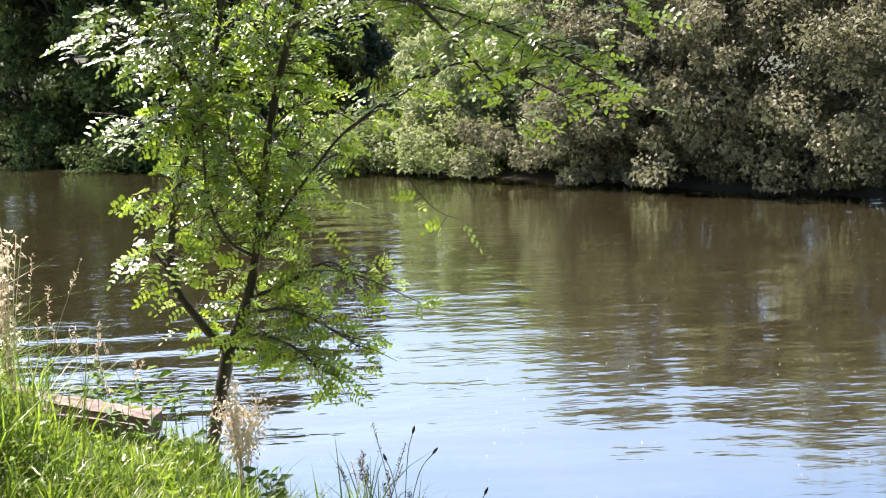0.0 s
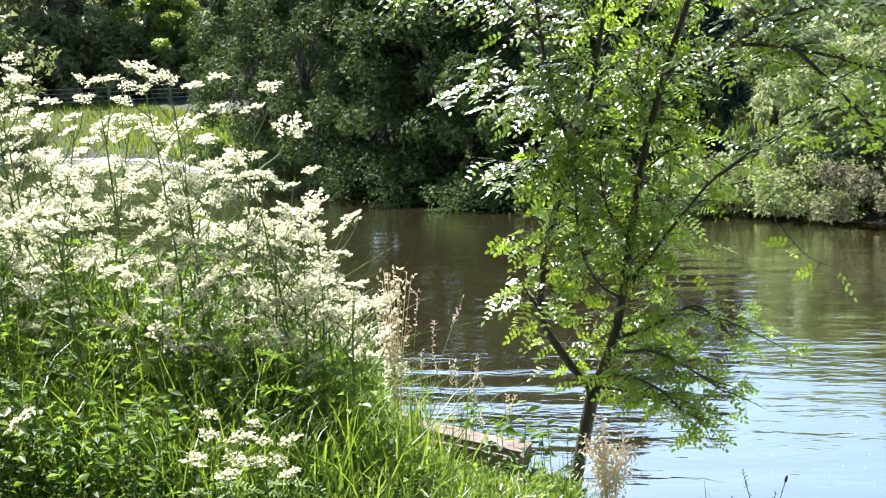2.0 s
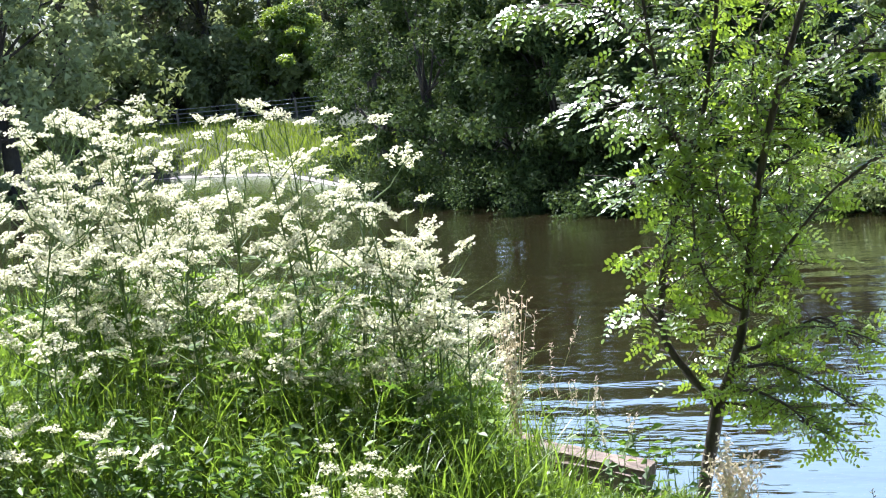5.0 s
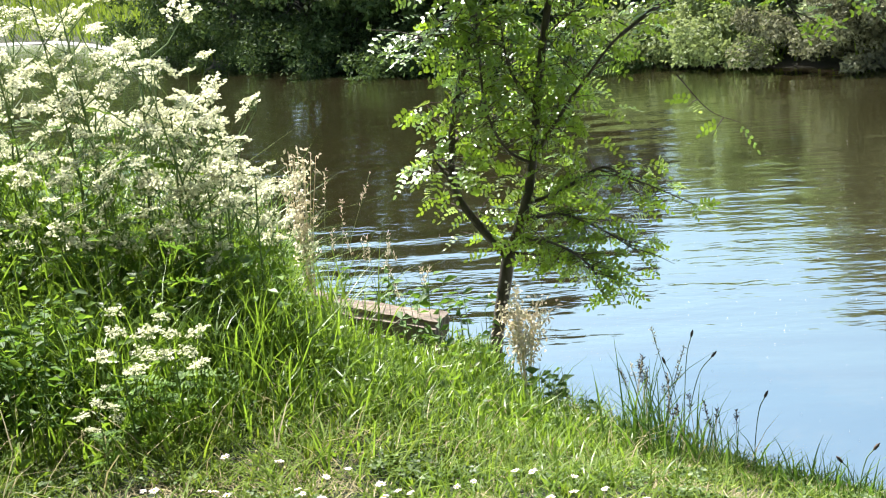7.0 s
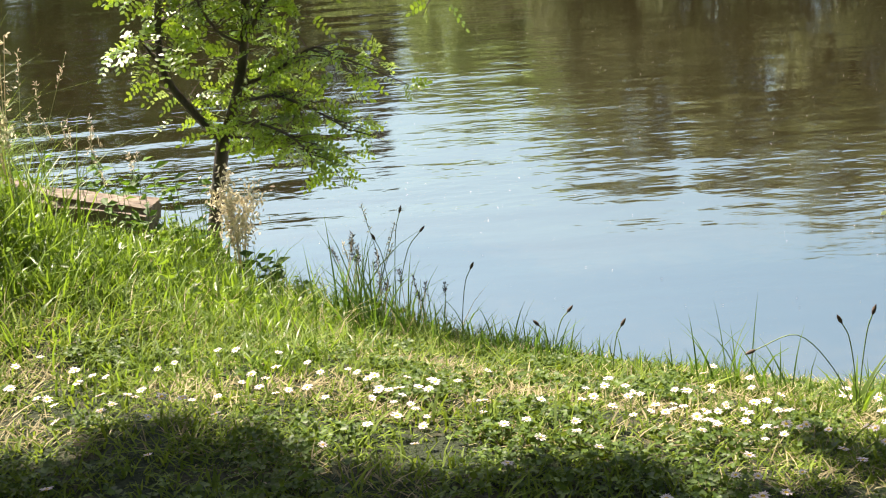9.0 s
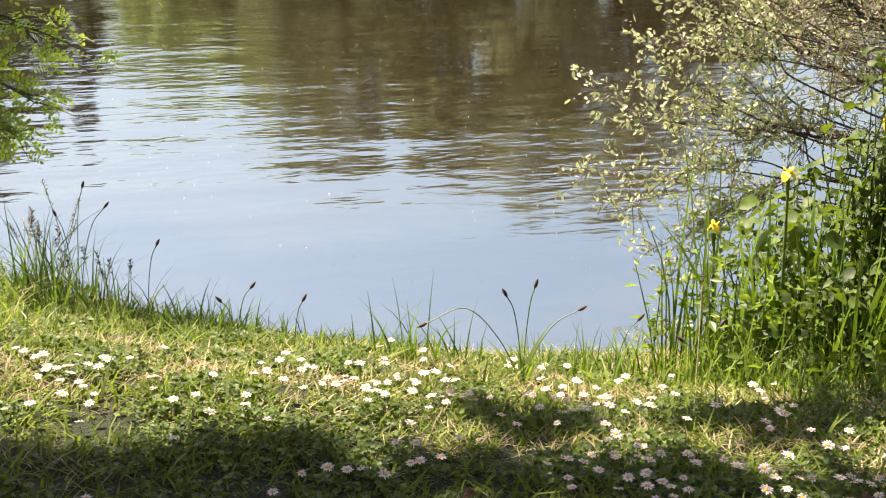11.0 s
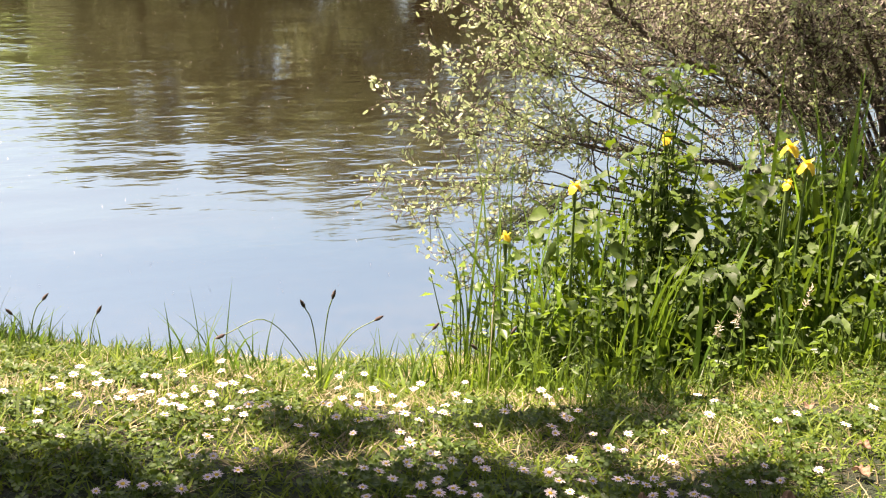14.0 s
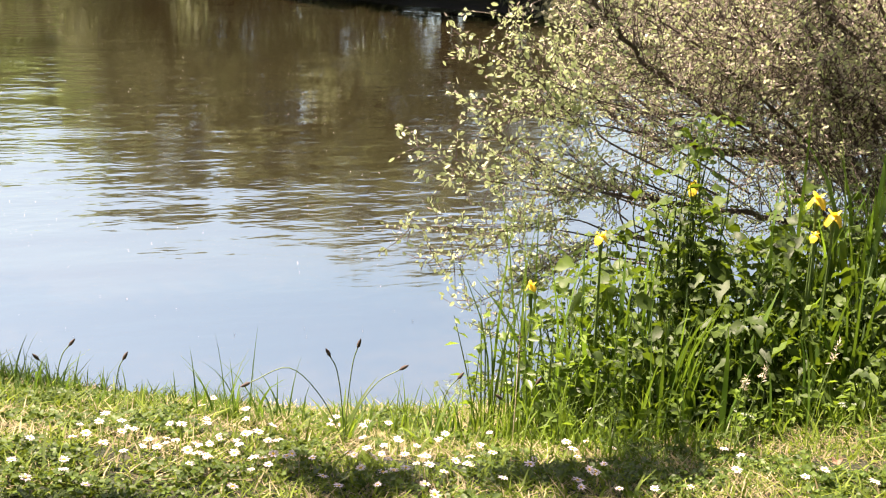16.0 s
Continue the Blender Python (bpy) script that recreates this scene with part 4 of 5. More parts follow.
def tall_grass():
    p = scatter(66000, -4.9, 0.4, 2.2, 7.2, lambda x, y: (shore_gap(x, y) > 0.02) & (tall_zone(x, y) > -0.15) & (x > -4.8))
    t = tall_zone(p[:, 0], p[:, 1])
    p = p[rng.uniform(0, 1, len(p)) < np.clip(0.22 + t, 0.15, 1)]
    t = tall_zone(p[:, 0], p[:, 1])
    limit = np.interp(bear(p[:, 0], p[:, 1]) + rng.normal(0, 0.8, len(p)), [11, 13.5, 17.4, 19.0, 20.2, 22.0], [0.17, 0.10, 0.10, 0.26, 0.46, 0.68])
    bb = bear(p[:, 0], p[:, 1])
    h = np.minimum(0.08 + np.interp(bb, [15, 18, 20.5, 25, 29], [0.10, 0.18, 0.25, 0.32, 0.40]) * np.clip(t + 0.15, 0, 2.0), limit) * rng.uniform(0.3, 1.15, len(p))
    h *= clumps(p, 5.0, 0.5, 1.0)
    h *= np.where((np.abs(p[:, 0] + 1.75) < 0.45) & (p[:, 1] > 4.9) & (p[:, 1] < 5.45), 0.5, 1.0)
    co, f = blades(p, h, rng.uniform(0.005, 0.013, len(p)), rng.uniform(0, 0.34, len(p)), rng.uniform(0.1, 0.95, len(p)) * (rng.uniform(0, 1, len(p)) ** 0.6), seg=3)
    tagged(new("tall_grass", raw_mesh("tall_grass", co, f, M_TALL)), "long lush green grass of the unmown corner", "grass", kind="stuff")
    # long bent blades, dead stems and broad leaves among it
    q = scatter(7000, -4.6, 0.3, 2.6, 6.6, lambda x, y: (shore_gap(x, y) > 0.05) & (tall_zone(x, y) > 0.0))
    lim = np.interp(bear(q[:, 0], q[:, 1]), [11, 13.5, 17.4, 19.0, 20, 22], [0.24, 0.16, 0.14, 0.2, 0.3, 0.5]) * np.clip(0.4 + tall_zone(q[:, 0], q[:, 1]), 0.4, 1.0)
    co, f = blades(q, lim * rng.uniform(0.5, 1.1, len(q)), rng.uniform(0.005, 0.010, len(q)), rng.uniform(0.0, 0.3, len(q)), rng.uniform(0.2, 0.8, len(q)), seg=4)
    tagged(new("bent_grass", raw_mesh("bent_grass", co, f, M_TALL)), "long bent blades over the unmown grass", "grass", kind="stuff")
    q = scatter(3000, -4.4, 0.3, 2.6, 6.4, lambda x, y: (shore_gap(x, y) > 0.05) & (tall_zone(x, y) > -0.3))
    lim = np.interp(bear(q[:, 0], q[:, 1]), [11, 13.5, 17.4, 19.0, 21], [0.2, 0.12, 0.12, 0.16, 0.25])
    co, f = blades(q, lim * rng.uniform(0.4, 1.1, len(q)), rng.uniform(0.002, 0.005, len(q)), rng.uniform(0.1, 0.9, len(q)), rng.uniform(0.2, 1.0, len(q)), seg=3)
    tagged(new("dead_stems", raw_mesh("dead_stems", co, f, M_STRAW)), "pale dead grass stems among the green", "grass", kind="stuff")
    q = scatter(7500, -4.0, 0.2, 2.8, 6.4, lambda x, y: (shore_gap(x, y) > 0.1) & (tall_zone(x, y) > np.interp(bear(x, y), [24, 28], [0.3, -0.1])))
    q[:, 2] += rng.uniform(0.02, 0.9, len(q)) * np.interp(bear(q[:, 0], q[:, 1]), [11, 13.5, 17.4, 19.0, 21], [0.16, 0.12, 0.13, 0.3, 0.55])
    az = rng.uniform(0, 6.28, len(q))
    size = rng.uniform(0.02, 0.055, len(q))
    co, f = leaf_cards(q, np.stack([np.cos(az), np.sin(az), rng.uniform(-0.4, 0.6, len(q))], 1), size, size * 0.55, 0.5)
    tagged(new("broad_leaves", raw_mesh("broad_leaves", co, f, M_TALL)), "small broad leaves of herbs among the long grass", "leaves", kind="stuff")
    # ferny leaves of the cow parsley low down
    p = scatter(1000, -4.8, -1.2, 2.6, 6.0, lambda x, y: (tall_zone(x, y) > np.interp(bear(x, y), [18, 24, 28], [0.5, 0.22, 0.12])) & (shore_gap(x, y) > 0.3) & (bear(x, y) > 18))
    n = len(p)
    p[:, 2] += rng.uniform(0.06, 0.60, n) * np.clip(0.45 + tall_zone(p[:, 0], p[:, 1]), 0.3, 1.0) * np.interp(bear(p[:, 0], p[:, 1]), [19, 21.5], [0.3, 1])
    s = Soup()
    az = rng.uniform(0, 6.28, n)
    d = np.stack([np.cos(az), np.sin(az), rng.uniform(-0.1, 0.4, n)], 1)
    compound_leaves(s, p, d, rng.uniform(0.10, 0.20, n), rng, 9, 0.023, (0, 0, 1.0), 0.5, 0.42)
    tagged(new("parsley_leaves", s.mesh("parsley_leaves", M_HERB)), "ferny green leaves below the cow parsley", "leaves", kind="stuff")


def tuft(name, label, x, y, n, h, spread, mat, width=0.007, category="grass", lean=0.3, curl=0.5):
    z = gz1(x, y)
    p = np.stack([x + rng.normal(0, spread, n), y + rng.normal(0, spread, n), np.full(n, z - 0.01)], 1)
    p[:, 2] = gz(p[:, 0], p[:, 1]) - 0.01
    co, f = blades(p, rng.uniform(0.45, 1.0, n) * h, rng.uniform(0.7, 1.2, n) * width, rng.uniform(0, lean, n), rng.uniform(0, curl, n), seg=5)
    return tagged(new(name, raw_mesh(name, co, f, mat)), label, category, kind="stuff")


def edge_tufts():
    for x, y, n, h in [(-0.42, 4.75, 26, 0.46), (-0.30, 4.65, 16, 0.36), (-0.60, 4.9, 18, 0.4), (0.46, 3.9, 12, 0.16), (1.35, 3.5, 20, 0.22), (1.5, 3.4, 24, 0.26), (1.15, 3.5, 18, 0.18), (-0.85, 5.2, 26, 0.36), (-1.05, 5.6, 26, 0.34)]:
        tuft("grass_tuft", "loose tuft of long grass on the pond edge", x, y, n, h, 0.05, M_TALL, 0.006, lean=0.25, curl=0.45)["group"] = "tufts along the pond edge"
    for _ in range(30):
        x, y = rng.uniform(-1.9, -0.5), rng.uniform(3.7, 4.9)
        if shore_gap(x, y) > 0.5 and tall_zone(x, y) > -0.35:
            tuft("grass_tuft", "lush green tuft of long grass on the bank", x, y, 24, rng.uniform(0.15, 0.26), 0.07, M_TALL, 0.006, lean=0.4, curl=0.7)["group"] = "tufts along the pond edge"
    for x, y, n, h, w in [(-0.46, 4.46, 30, 0.46, 0.008), (-0.36, 4.42, 24, 0.40, 0.008), (-0.22, 4.34, 26, 0.32, 0.007), (-0.08, 4.22, 24, 0.26, 0.006), (0.10, 4.02, 30, 0.20, 0.006), (0.22, 3.92, 30, 0.18, 0.006), (0.34, 3.82, 20, 0.14, 0.006), (0.76, 3.46, 14, 0.28, 0.006), (0.85, 3.42, 14, 0.30, 0.006), (1.42, 3.38, 26, 0.20, 0.006), (0.58, 3.66, 20, 0.14, 0.006), (0.05, 3.95, 22, 0.16, 0.006)]:
        tuft("sedge_tuft", "dark green tuft of sedge standing at the pond edge", x, y, n, h, 0.055, M_HERB, w, "sedge", lean=0.5, curl=0.5)["group"] = "tufts along the pond edge"


lawn()
tall_grass()
edge_tufts()


# ---- cow parsley ----
def umbel_mesh(seed):
    """A flat flower head: rays that carry small clusters of white florets."""
    r = np.random.default_rng(seed)
    rays, fl = Soup(), Soup()
    n = 12
    pos, al = [], []
    for k in range(n):
        a, q = 2.4 * k + r.normal(0, 0.2), 0.050 * math.sqrt((k + 0.6) / n)
        e = np.array([q * math.cos(a), q * math.sin(a), 0.046 - 5.0 * q * q + r.normal(0, 0.005)])
        rays.tube([(0, 0, 0), e], [0.0012, 0.0006], 3)
        for _ in range(8):
            o = np.array([r.normal(0, 0.006), r.normal(0, 0.006), r.normal(0, 0.0025)])
            az = r.uniform(0, 6.28)
            pos.append(e + o)
            al.append((math.cos(az), math.sin(az), r.uniform(-0.2, 0.4)))
    co, f = leaf_cards(np.array(pos), np.array(al), 0.0150, 0.0128, 0.55, r)
    fl.add(co, f3=f)
    return rays.mesh("rays", M_STEM), fl.mesh("florets", M_FLORET)


UMBELS = [umbel_mesh(200 + k) for k in range(4)]


def cow_parsley(seed, height, heads):
    r = np.random.default_rng(seed)
    plant = tagged(new("cow_parsley"), "cow parsley with frothy white flower heads", "cow parsley", "cow parsley of the unmown corner")
    s = Soup()
    lean = r.normal(0, 0.07, 2)
    main = np.array([(lean[0] * u * u * height, lean[1] * u * u * height, height * u - 0.03) for u in (0, 0.3, 0.6, 0.85, 1.0)])
    s.tube(main, [0.006, 0.005, 0.004, 0.003, 0.002], 5)
    tips = [main[-1]]
    for k in range(heads - 1):
        u = 0.5 + 0.48 * (k / max(1, heads - 1))
        b = main[0] * 0 + np.array([np.interp(u, [0, 0.3, 0.6, 0.85, 1.0], main[:, i]) for i in range(3)])
        a = 2.4 * k + r.normal(0, 0.4)
        L = r.uniform(0.14, 0.30) * (1.25 - 0.5 * u)
        e = b + np.array([math.cos(a) * L * 0.7, math.sin(a) * L * 0.7, L * r.uniform(0.5, 0.95)])
        s.tube([b, (b + e) / 2 + np.array([math.cos(a), math.sin(a), -0.3]) * 0.02, e], [0.003, 0.0024, 0.0016], 4)
        tips.append(e)
    part("stem", s.mesh("stem", M_STEM, True), plant)
    for e in tips:
        rays, fl = UMBELS[int(r.integers(0, 4))]
        sc = r.uniform(0.6, 1.12)
        m = pose(*e, r.normal(0, 22), r.normal(0, 22), r.uniform(0, 360)) @ Matrix.Scale(sc, 4)
        u = part("umbel", rays, plant, "", m)
        part("florets", fl, u)
    n = 18
    u = np.linspace(0.14, 0.66, n)
    p = np.stack([np.interp(u, [0, 0.3, 0.6, 0.85, 1.0], main[:, i]) for i in range(3)], 1)
    lf = Soup()
    az = r.uniform(0, 6.28, n)
    compound_leaves(lf, p, np.stack([np.cos(az), np.sin(az), np.full(n, 0.3)], 1), r.uniform(0.10, 0.22, n), r, 9, 0.026, (0, 0, 1.0), 0.5, 0.45)
    part("foliage", lf.mesh("foliage", M_FERNY), plant)
    return plant


PARSLEY = [cow_parsley(300 + k, h, n) for k, (h, n) in enumerate([(1.50, 12), (1.25, 11), (1.0, 10), (0.75, 8), (0.5, 6)])]
PARSLEY_H = [1.50, 1.25, 1.0, 0.75, 0.5]


def plant_parsley():
    used = [False] * 5
    spots = []
    tries = 0
    while len(spots) < 62 and tries < 4000:
        tries += 1
        x, y = rng.uniform(-4.4, -1.45), rng.uniform(2.75, 5.6)
        t = float(tall_zone(x, y))
        if t < 0.2 or bear(x, y) < 19.5 or shore_gap(x, y) < 0.4 or min([math.hypot(x - a, y - b) for a, b, _ in spots] + [9]) < 0.10:
            continue
        if t < 0.75 and rng.uniform() < 0.9:
            continue
        spots.append((x, y, t))
    for x, y, t in spots:
        want = min(0.22 + 0.8 * t, np.interp(bear(x, y), [19.5, 21, 24, 27], [0.74, 0.92, 1.12, 1.26])) * rng.uniform(0.62, 1.08)
        k = int(np.argmin([abs(h - want) for h in PARSLEY_H]))
        m = pose(x, y, gz1(x, y), rng.normal(0, 4), rng.normal(0, 4) + 3, rng.uniform(0, 360))
        if not used[k]:
            PARSLEY[k].matrix_basis, used[k] = m, True
        else:
            copy_thing(PARSLEY[k], m)
    for k in range(5):
        if not used[k]:
            PARSLEY[k].matrix_basis = pose(-2.4 - 0.2 * k, 4.4, gz1(-2.4 - 0.2 * k, 4.4))
    # the tallest, whose heads stand clear of the mass
    for x, y, top in [(-3.22, 4.3, 1.57), (-3.06, 4.3, 1.47), (-2.66, 4.3, 1.54), (-2.42, 4.3, 1.50), (-2.22, 4.3, 1.40), (-2.34, 4.35, 1.30), (-1.98, 4.3, 1.16), (-3.66, 4.4, 1.52), (-3.53, 4.35, 1.60), (-3.36, 4.4, 1.60), (-3.16, 4.4, 1.56), (-3.48, 4.3, 1.42), (-3.3, 4.3, 1.34), (-3.6, 4.5, 1.45), (-3.75, 4.6, 1.56), (-3.9, 4.8, 1.55), (-3.3, 4.8, 1.40), (-3.55, 4.9, 1.5), (-3.1, 4.6, 1.36), (-2.9, 4.5, 1.38), (-2.95, 4.2, 1.2), (-2.6, 4.6, 1.28), (-2.0, 4.7, 0.98), (-2.15, 4.6, 1.08), (-2.08, 4.3, 0.97), (-1.97, 4.32, 0.92), (-1.92, 4.34, 0.80), (-1.98, 4.25, 0.70), (-3.05, 4.2, 0.87), (-2.88, 4.15, 0.78), (-2.75, 4.2, 0.85), (-2.59, 4.2, 0.77), (-2.42, 4.2, 0.83), (-2.29, 4.2, 0.73), (-2.2, 4.3, 0.75), (-2.07, 4.3, 0.66), (-2.95, 4.1, 0.64), (-2.63, 4.1, 0.64), (-2.34, 4.1, 0.59), (-2.14, 4.2, 0.55), (-2.77, 4.05, 0.53), (-1.97, 4.3, 0.59)]:
        h = top - gz1(x, y) - 0.04
        k = int(np.argmin([abs(q - h) for q in PARSLEY_H]))
        copy_thing(PARSLEY[k], pose(x, y, gz1(x, y), 0, 0, rng.uniform(0, 360)) @ Matrix.Scale(h / PARSLEY_H[k], 4))


plant_parsley()


# ---- flowers in the lawn ----
def daisies():
    r = np.random.default_rng(23)
    pet = Soup()
    n = 15
    a = np.arange(n) * 2 * np.pi / n + r.normal(0, 0.08, n)
    al = np.stack([np.cos(a), np.sin(a), r.normal(0.22, 0.16, n)], 1)
    co, f = leaf_cards(np.stack([np.cos(a) * 0.0025, np.sin(a) * 0.0025, np.zeros(n)], 1), al, 0.0115 * r.uniform(0.75, 1.1, n), 0.0047, 0.9, r)
    pet.add(co, f3=f)
    petals = pet.mesh("petals", M_PETAL)
    bm = bmesh.new()
    bmesh.ops.create_uvsphere(bm, u_segments=8, v_segments=5, radius=0.0042)
    bmesh.ops.scale(bm, vec=(1, 1, 0.55), verts=bm.verts)
    centre = bpy.data.meshes.new("centre")
    bm.to_mesh(centre)
    centre.materials.append(M_YOLK)
    st = Soup()
    st.tube([(0, 0, -0.075), (0.003, 0.002, -0.03), (0, 0, 0)], 0.0009, 4)
    stem = st.mesh("stem", M_STEM)
    first = tagged(new("daisy"), "small white daisy with yellow centre in the lawn", "daisy", "daisies in the lawn")
    part("petal_ring", petals, first)
    part("centre", centre, first, "yellow centre")
    part("stem", stem, first)
    heads = [(-0.5, 2.95), (-0.2, 3.0), (0.05, 2.95), (0.3, 2.85), (-0.05, 2.8), (-1.05, 3.0), (-0.8, 2.85), (-0.75, 2.95), (-0.3, 2.85), (0.0, 2.7), (0.16, 2.65), (0.42, 2.3), (0.72, 2.8), (0.8, 2.95), (0.6, 2.75), (0.5, 2.85), (0.55, 3.05), (0.8, 3.0), (1.15, 3.0), (1.3, 2.62), (1.45, 2.13), (1.2, 2.1), (1.62, 2.2), (1.95, 2.2), (1.0, 2.5), (1.1, 2.2), (0.95, 2.0), (1.35, 1.95), (1.75, 2.0), (1.5, 2.45), (1.0, 2.8), (1.25, 2.9), (1.0, 2.02), (1.1, 2.0), (1.3, 2.0), (1.05, 2.1), (1.5, 1.9), (1.68, 1.95), (0.45, 2.85), (0.7, 2.8), (1.0, 2.35), (0.85, 2.15), (-0.67, 3.3), (-0.5, 3.25), (-0.66, 3.05), (-0.68, 2.8), (-1.1, 2.9), (-1.6, 2.95), (-1.4, 2.95), (0.69, 3.2), (0.66, 3.25), (0.43, 3.05), (1.07, 3.3), (1.03, 2.69), (1.29, 2.7)]
    spots = []
    while len(spots) < 330:
        if r.uniform() < 0.74:
            c = heads[int(r.integers(0, len(heads)))]
            x, y = c[0] + r.normal(0, 0.10), c[1] + r.normal(0, 0.07)
        else:
            x, y = r.uniform(-1.9, 2.3), r.uniform(1.75, 3.4)
        if tall_zone(x, y) > -0.1 or min([math.hypot(x - p, y - q) for p, q in spots] + [9]) < 0.022:
            continue
        spots.append((x, y))
    for k, (x, y) in enumerate(spots):
        m = pose(x, y, gz1(x, y) + r.uniform(0.034, 0.066), r.normal(-4, 9), r.normal(-3, 9), r.uniform(0, 360)) @ Matrix.Scale(r.uniform(0.8, 1.2), 4)
        if k == 0:
            first.matrix_basis = m
        else:
            t = copy_thing(first, m)
            t.matrix_basis = m


def fallen_leaves():
    bm = bmesh.new()
    bmesh.ops.create_grid(bm, x_segments=10, y_segments=7, size=0.5)
    for v in bm.verts:
        w = math.sqrt(max(0.02, 1 - (2 * v.co.x) ** 2))
        v.co.y *= w
        v.co.z = 0.9 * v.co.y ** 2 - 0.35 * v.co.x ** 2 + 0.22 * noise.noise(v.co * 4.0)
        v.co.y += 0.10 * noise.noise(v.co * 6.0)
    me = bpy.data.meshes.new("fallen_leaf")
    bm.to_mesh(me)
    me.materials.append(M_DEADLEAF)
    for x, y, s, a in [(0.66, 2.18, 0.05, 20), (1.09, 2.42, 0.05, 80), (1.42, 1.95, 0.07, 40), (1.72, 1.86, 0.07, 10), (1.0, 1.95, 0.05, 150), (2.2, 2.45, 0.05, 60), (0.78, 2.02, 0.045, 15), (1.95, 1.93, 0.06, 95), (2.05, 2.05, 0.05, 120)]:
        ob = new("fallen_leaf", me)
        ob.matrix_basis = pose(x, y, gz1(x, y) + 0.024, 8, 5, a) @ Matrix.Diagonal((s * 0.8, s * 0.55, s * 0.8, 1))
        tagged(ob, "curled brown dead leaf lying on the grass", "leaf", "fallen leaves")


def plantain(x, y, heads, leaves=9):
    """Ribwort plantain: a rosette of ribbed leaves and dark heads on thin stalks."""
    z = gz1(x, y)
    t = tagged(new("plantain"), "ribwort plantain rosette with dark flower heads", "plantain", "plantains on the pond edge")
    t.matrix_basis = pose(x, y, z)
    p = np.tile([[0, 0, -0.01]], (leaves, 1)) + rng.normal(0, 0.012, (leaves, 3)) * [1, 1, 0]
    wide = leaves > 10
    co, f = blades(p, rng.uniform(0.08, 0.18, leaves) * (1.0 if wide else 0.6), 0.012 if wide else 0.007, rng.uniform(0.2, 0.9, leaves), rng.uniform(0.1, 0.5, leaves), seg=5)
    part("foliage", raw_mesh("leaves", co, f, M_TALL), t)
    for dx, h, bend in heads:
        s = Soup()
        line = spline([(0, 0, 0), (dx * 0.25, 0.0, h * 0.5), (dx * 0.6, 0, h * 0.85), (dx, 0, h - bend)], 5)
        s.tube(line, 0.0016, 4)
        st = part("stalk", s.mesh("stalk", M_STEM), t)
        d = unit(line[-1] - line[-2])
        hd = Soup()
        hd.tube([line[-1], line[-1] + d * 0.008, line[-1] + d * 0.02, line[-1] + d * 0.03], [0.002, 0.0055, 0.005, 0.001], 7)
        part("head", hd.mesh("head", M_PLANTAIN, True), st)


def edge_plants():
    plantain(1.04, 3.18, [(-0.05, 0.28, 0.0), (0.03, 0.30, 0.0), (-0.28, 0.30, 0.08), (0.16, 0.22, 0.0)], 16)
    plantain(1.32, 3.2, [(0.07, 0.22, 0)], 12)
    plantain(1.6, 3.2, [(0.05, 0.2, 0), (-0.06, 0.16, 0)], 12)
    plantain(0.25, 3.75, [(0.05, 0.18, 0.0), (-0.04, 0.14, 0.0)], 7)
    plantain(0.42, 3.6, [(0.03, 0.16, 0.0)], 6)
    plantain(-0.3, 4.55, [(0.05, 0.5, 0.0), (0.12, 0.42, 0.0), (-0.05, 0.4, 0.0)], 8)
    plantain(-0.05, 4.4, [(0.05, 0.3, 0.0)], 6)


def seed_grass(x, y, n, h, label, mat=None, spread=0.05):
    """Flowering grass: thin stalks with feathery heads."""
    t = tagged(new("seed_grass"), label, "grass", "flowering grasses")
    s, hd = Soup(), Soup()
    pos, al = [], []
    for _ in range(n):
        bx, by = x + rng.normal(0, spread), y + rng.normal(0, spread)
        H = h * rng.uniform(0.7, 1.1)
        a = rng.uniform(0, 6.28)
        q = rng.uniform(0.05, 0.3) * H
        line = spline([(bx, by, gz1(bx, by) - 0.01), (bx + 0.2 * q * math.cos(a), by + 0.2 * q * math.sin(a), gz1(bx, by) + H * 0.5), (bx + q * math.cos(a), by + q * math.sin(a), gz1(bx, by) + H)], 6)
        s.tube(line, 0.0014, 4)
        for k in range(26):
            u = rng.uniform(0.8, 1.0)
            i = u * (len(line) - 1)
            c = line[int(i)] + (line[min(int(i) + 1, len(line) - 1)] - line[int(i)]) * (i % 1)
            pos.append(c)
            al.append(rng.normal(0, 0.5, 3) + [0, 0, 0.6])
    co, f = leaf_cards(np.array(pos), np.array(al), 0.018, 0.004, 0.3)
    hd.add(co, f3=f)
    part("stalk", s.mesh("stalk", M_STEM if mat is None else M_DRY), t)
    part("seed_head", hd.mesh("heads", mat or M_DRY), t)


def dry_plume(x, y, h, w, n, label):
    """Last year's pale, fluffy, half-collapsed seed plant."""
    t = tagged(new("dry_plant"), label, "dried plant")
    s, fl = Soup(), Soup()
    pos, al = [], []
    z = gz1(x, y)
    for _ in range(16):
        a, q = rng.uniform(0, 6.28), rng.uniform(0.1, 1) * w
        line = spline([(x, y, z - 0.01), (x + 0.4 * q * math.cos(a), y + 0.4 * q * math.sin(a), z + h * 0.55), (x + q * math.cos(a), y + q * math.sin(a), z + h * rng.uniform(0.7, 1.0))], 6)
        s.tube(line, 0.0018, 4)
        for _ in range(n // 16):
            c = line[int(rng.integers(5, len(line)))] + rng.normal(0, 0.022, 3)
            pos.append(c)
            al.append(rng.normal(0, 1, 3) + [0, 0, -0.3])
    co, f = leaf_cards(np.array(pos), np.array(al), 0.026, 0.012, 0.3)
    fl.add(co, f3=f)
    part("stalk", s.mesh("stalk", M_DRY), t)
    tagged(part("fluff", fl.mesh("fluff", M_DRY), t), "pale fluffy seed down", kind="stuff")


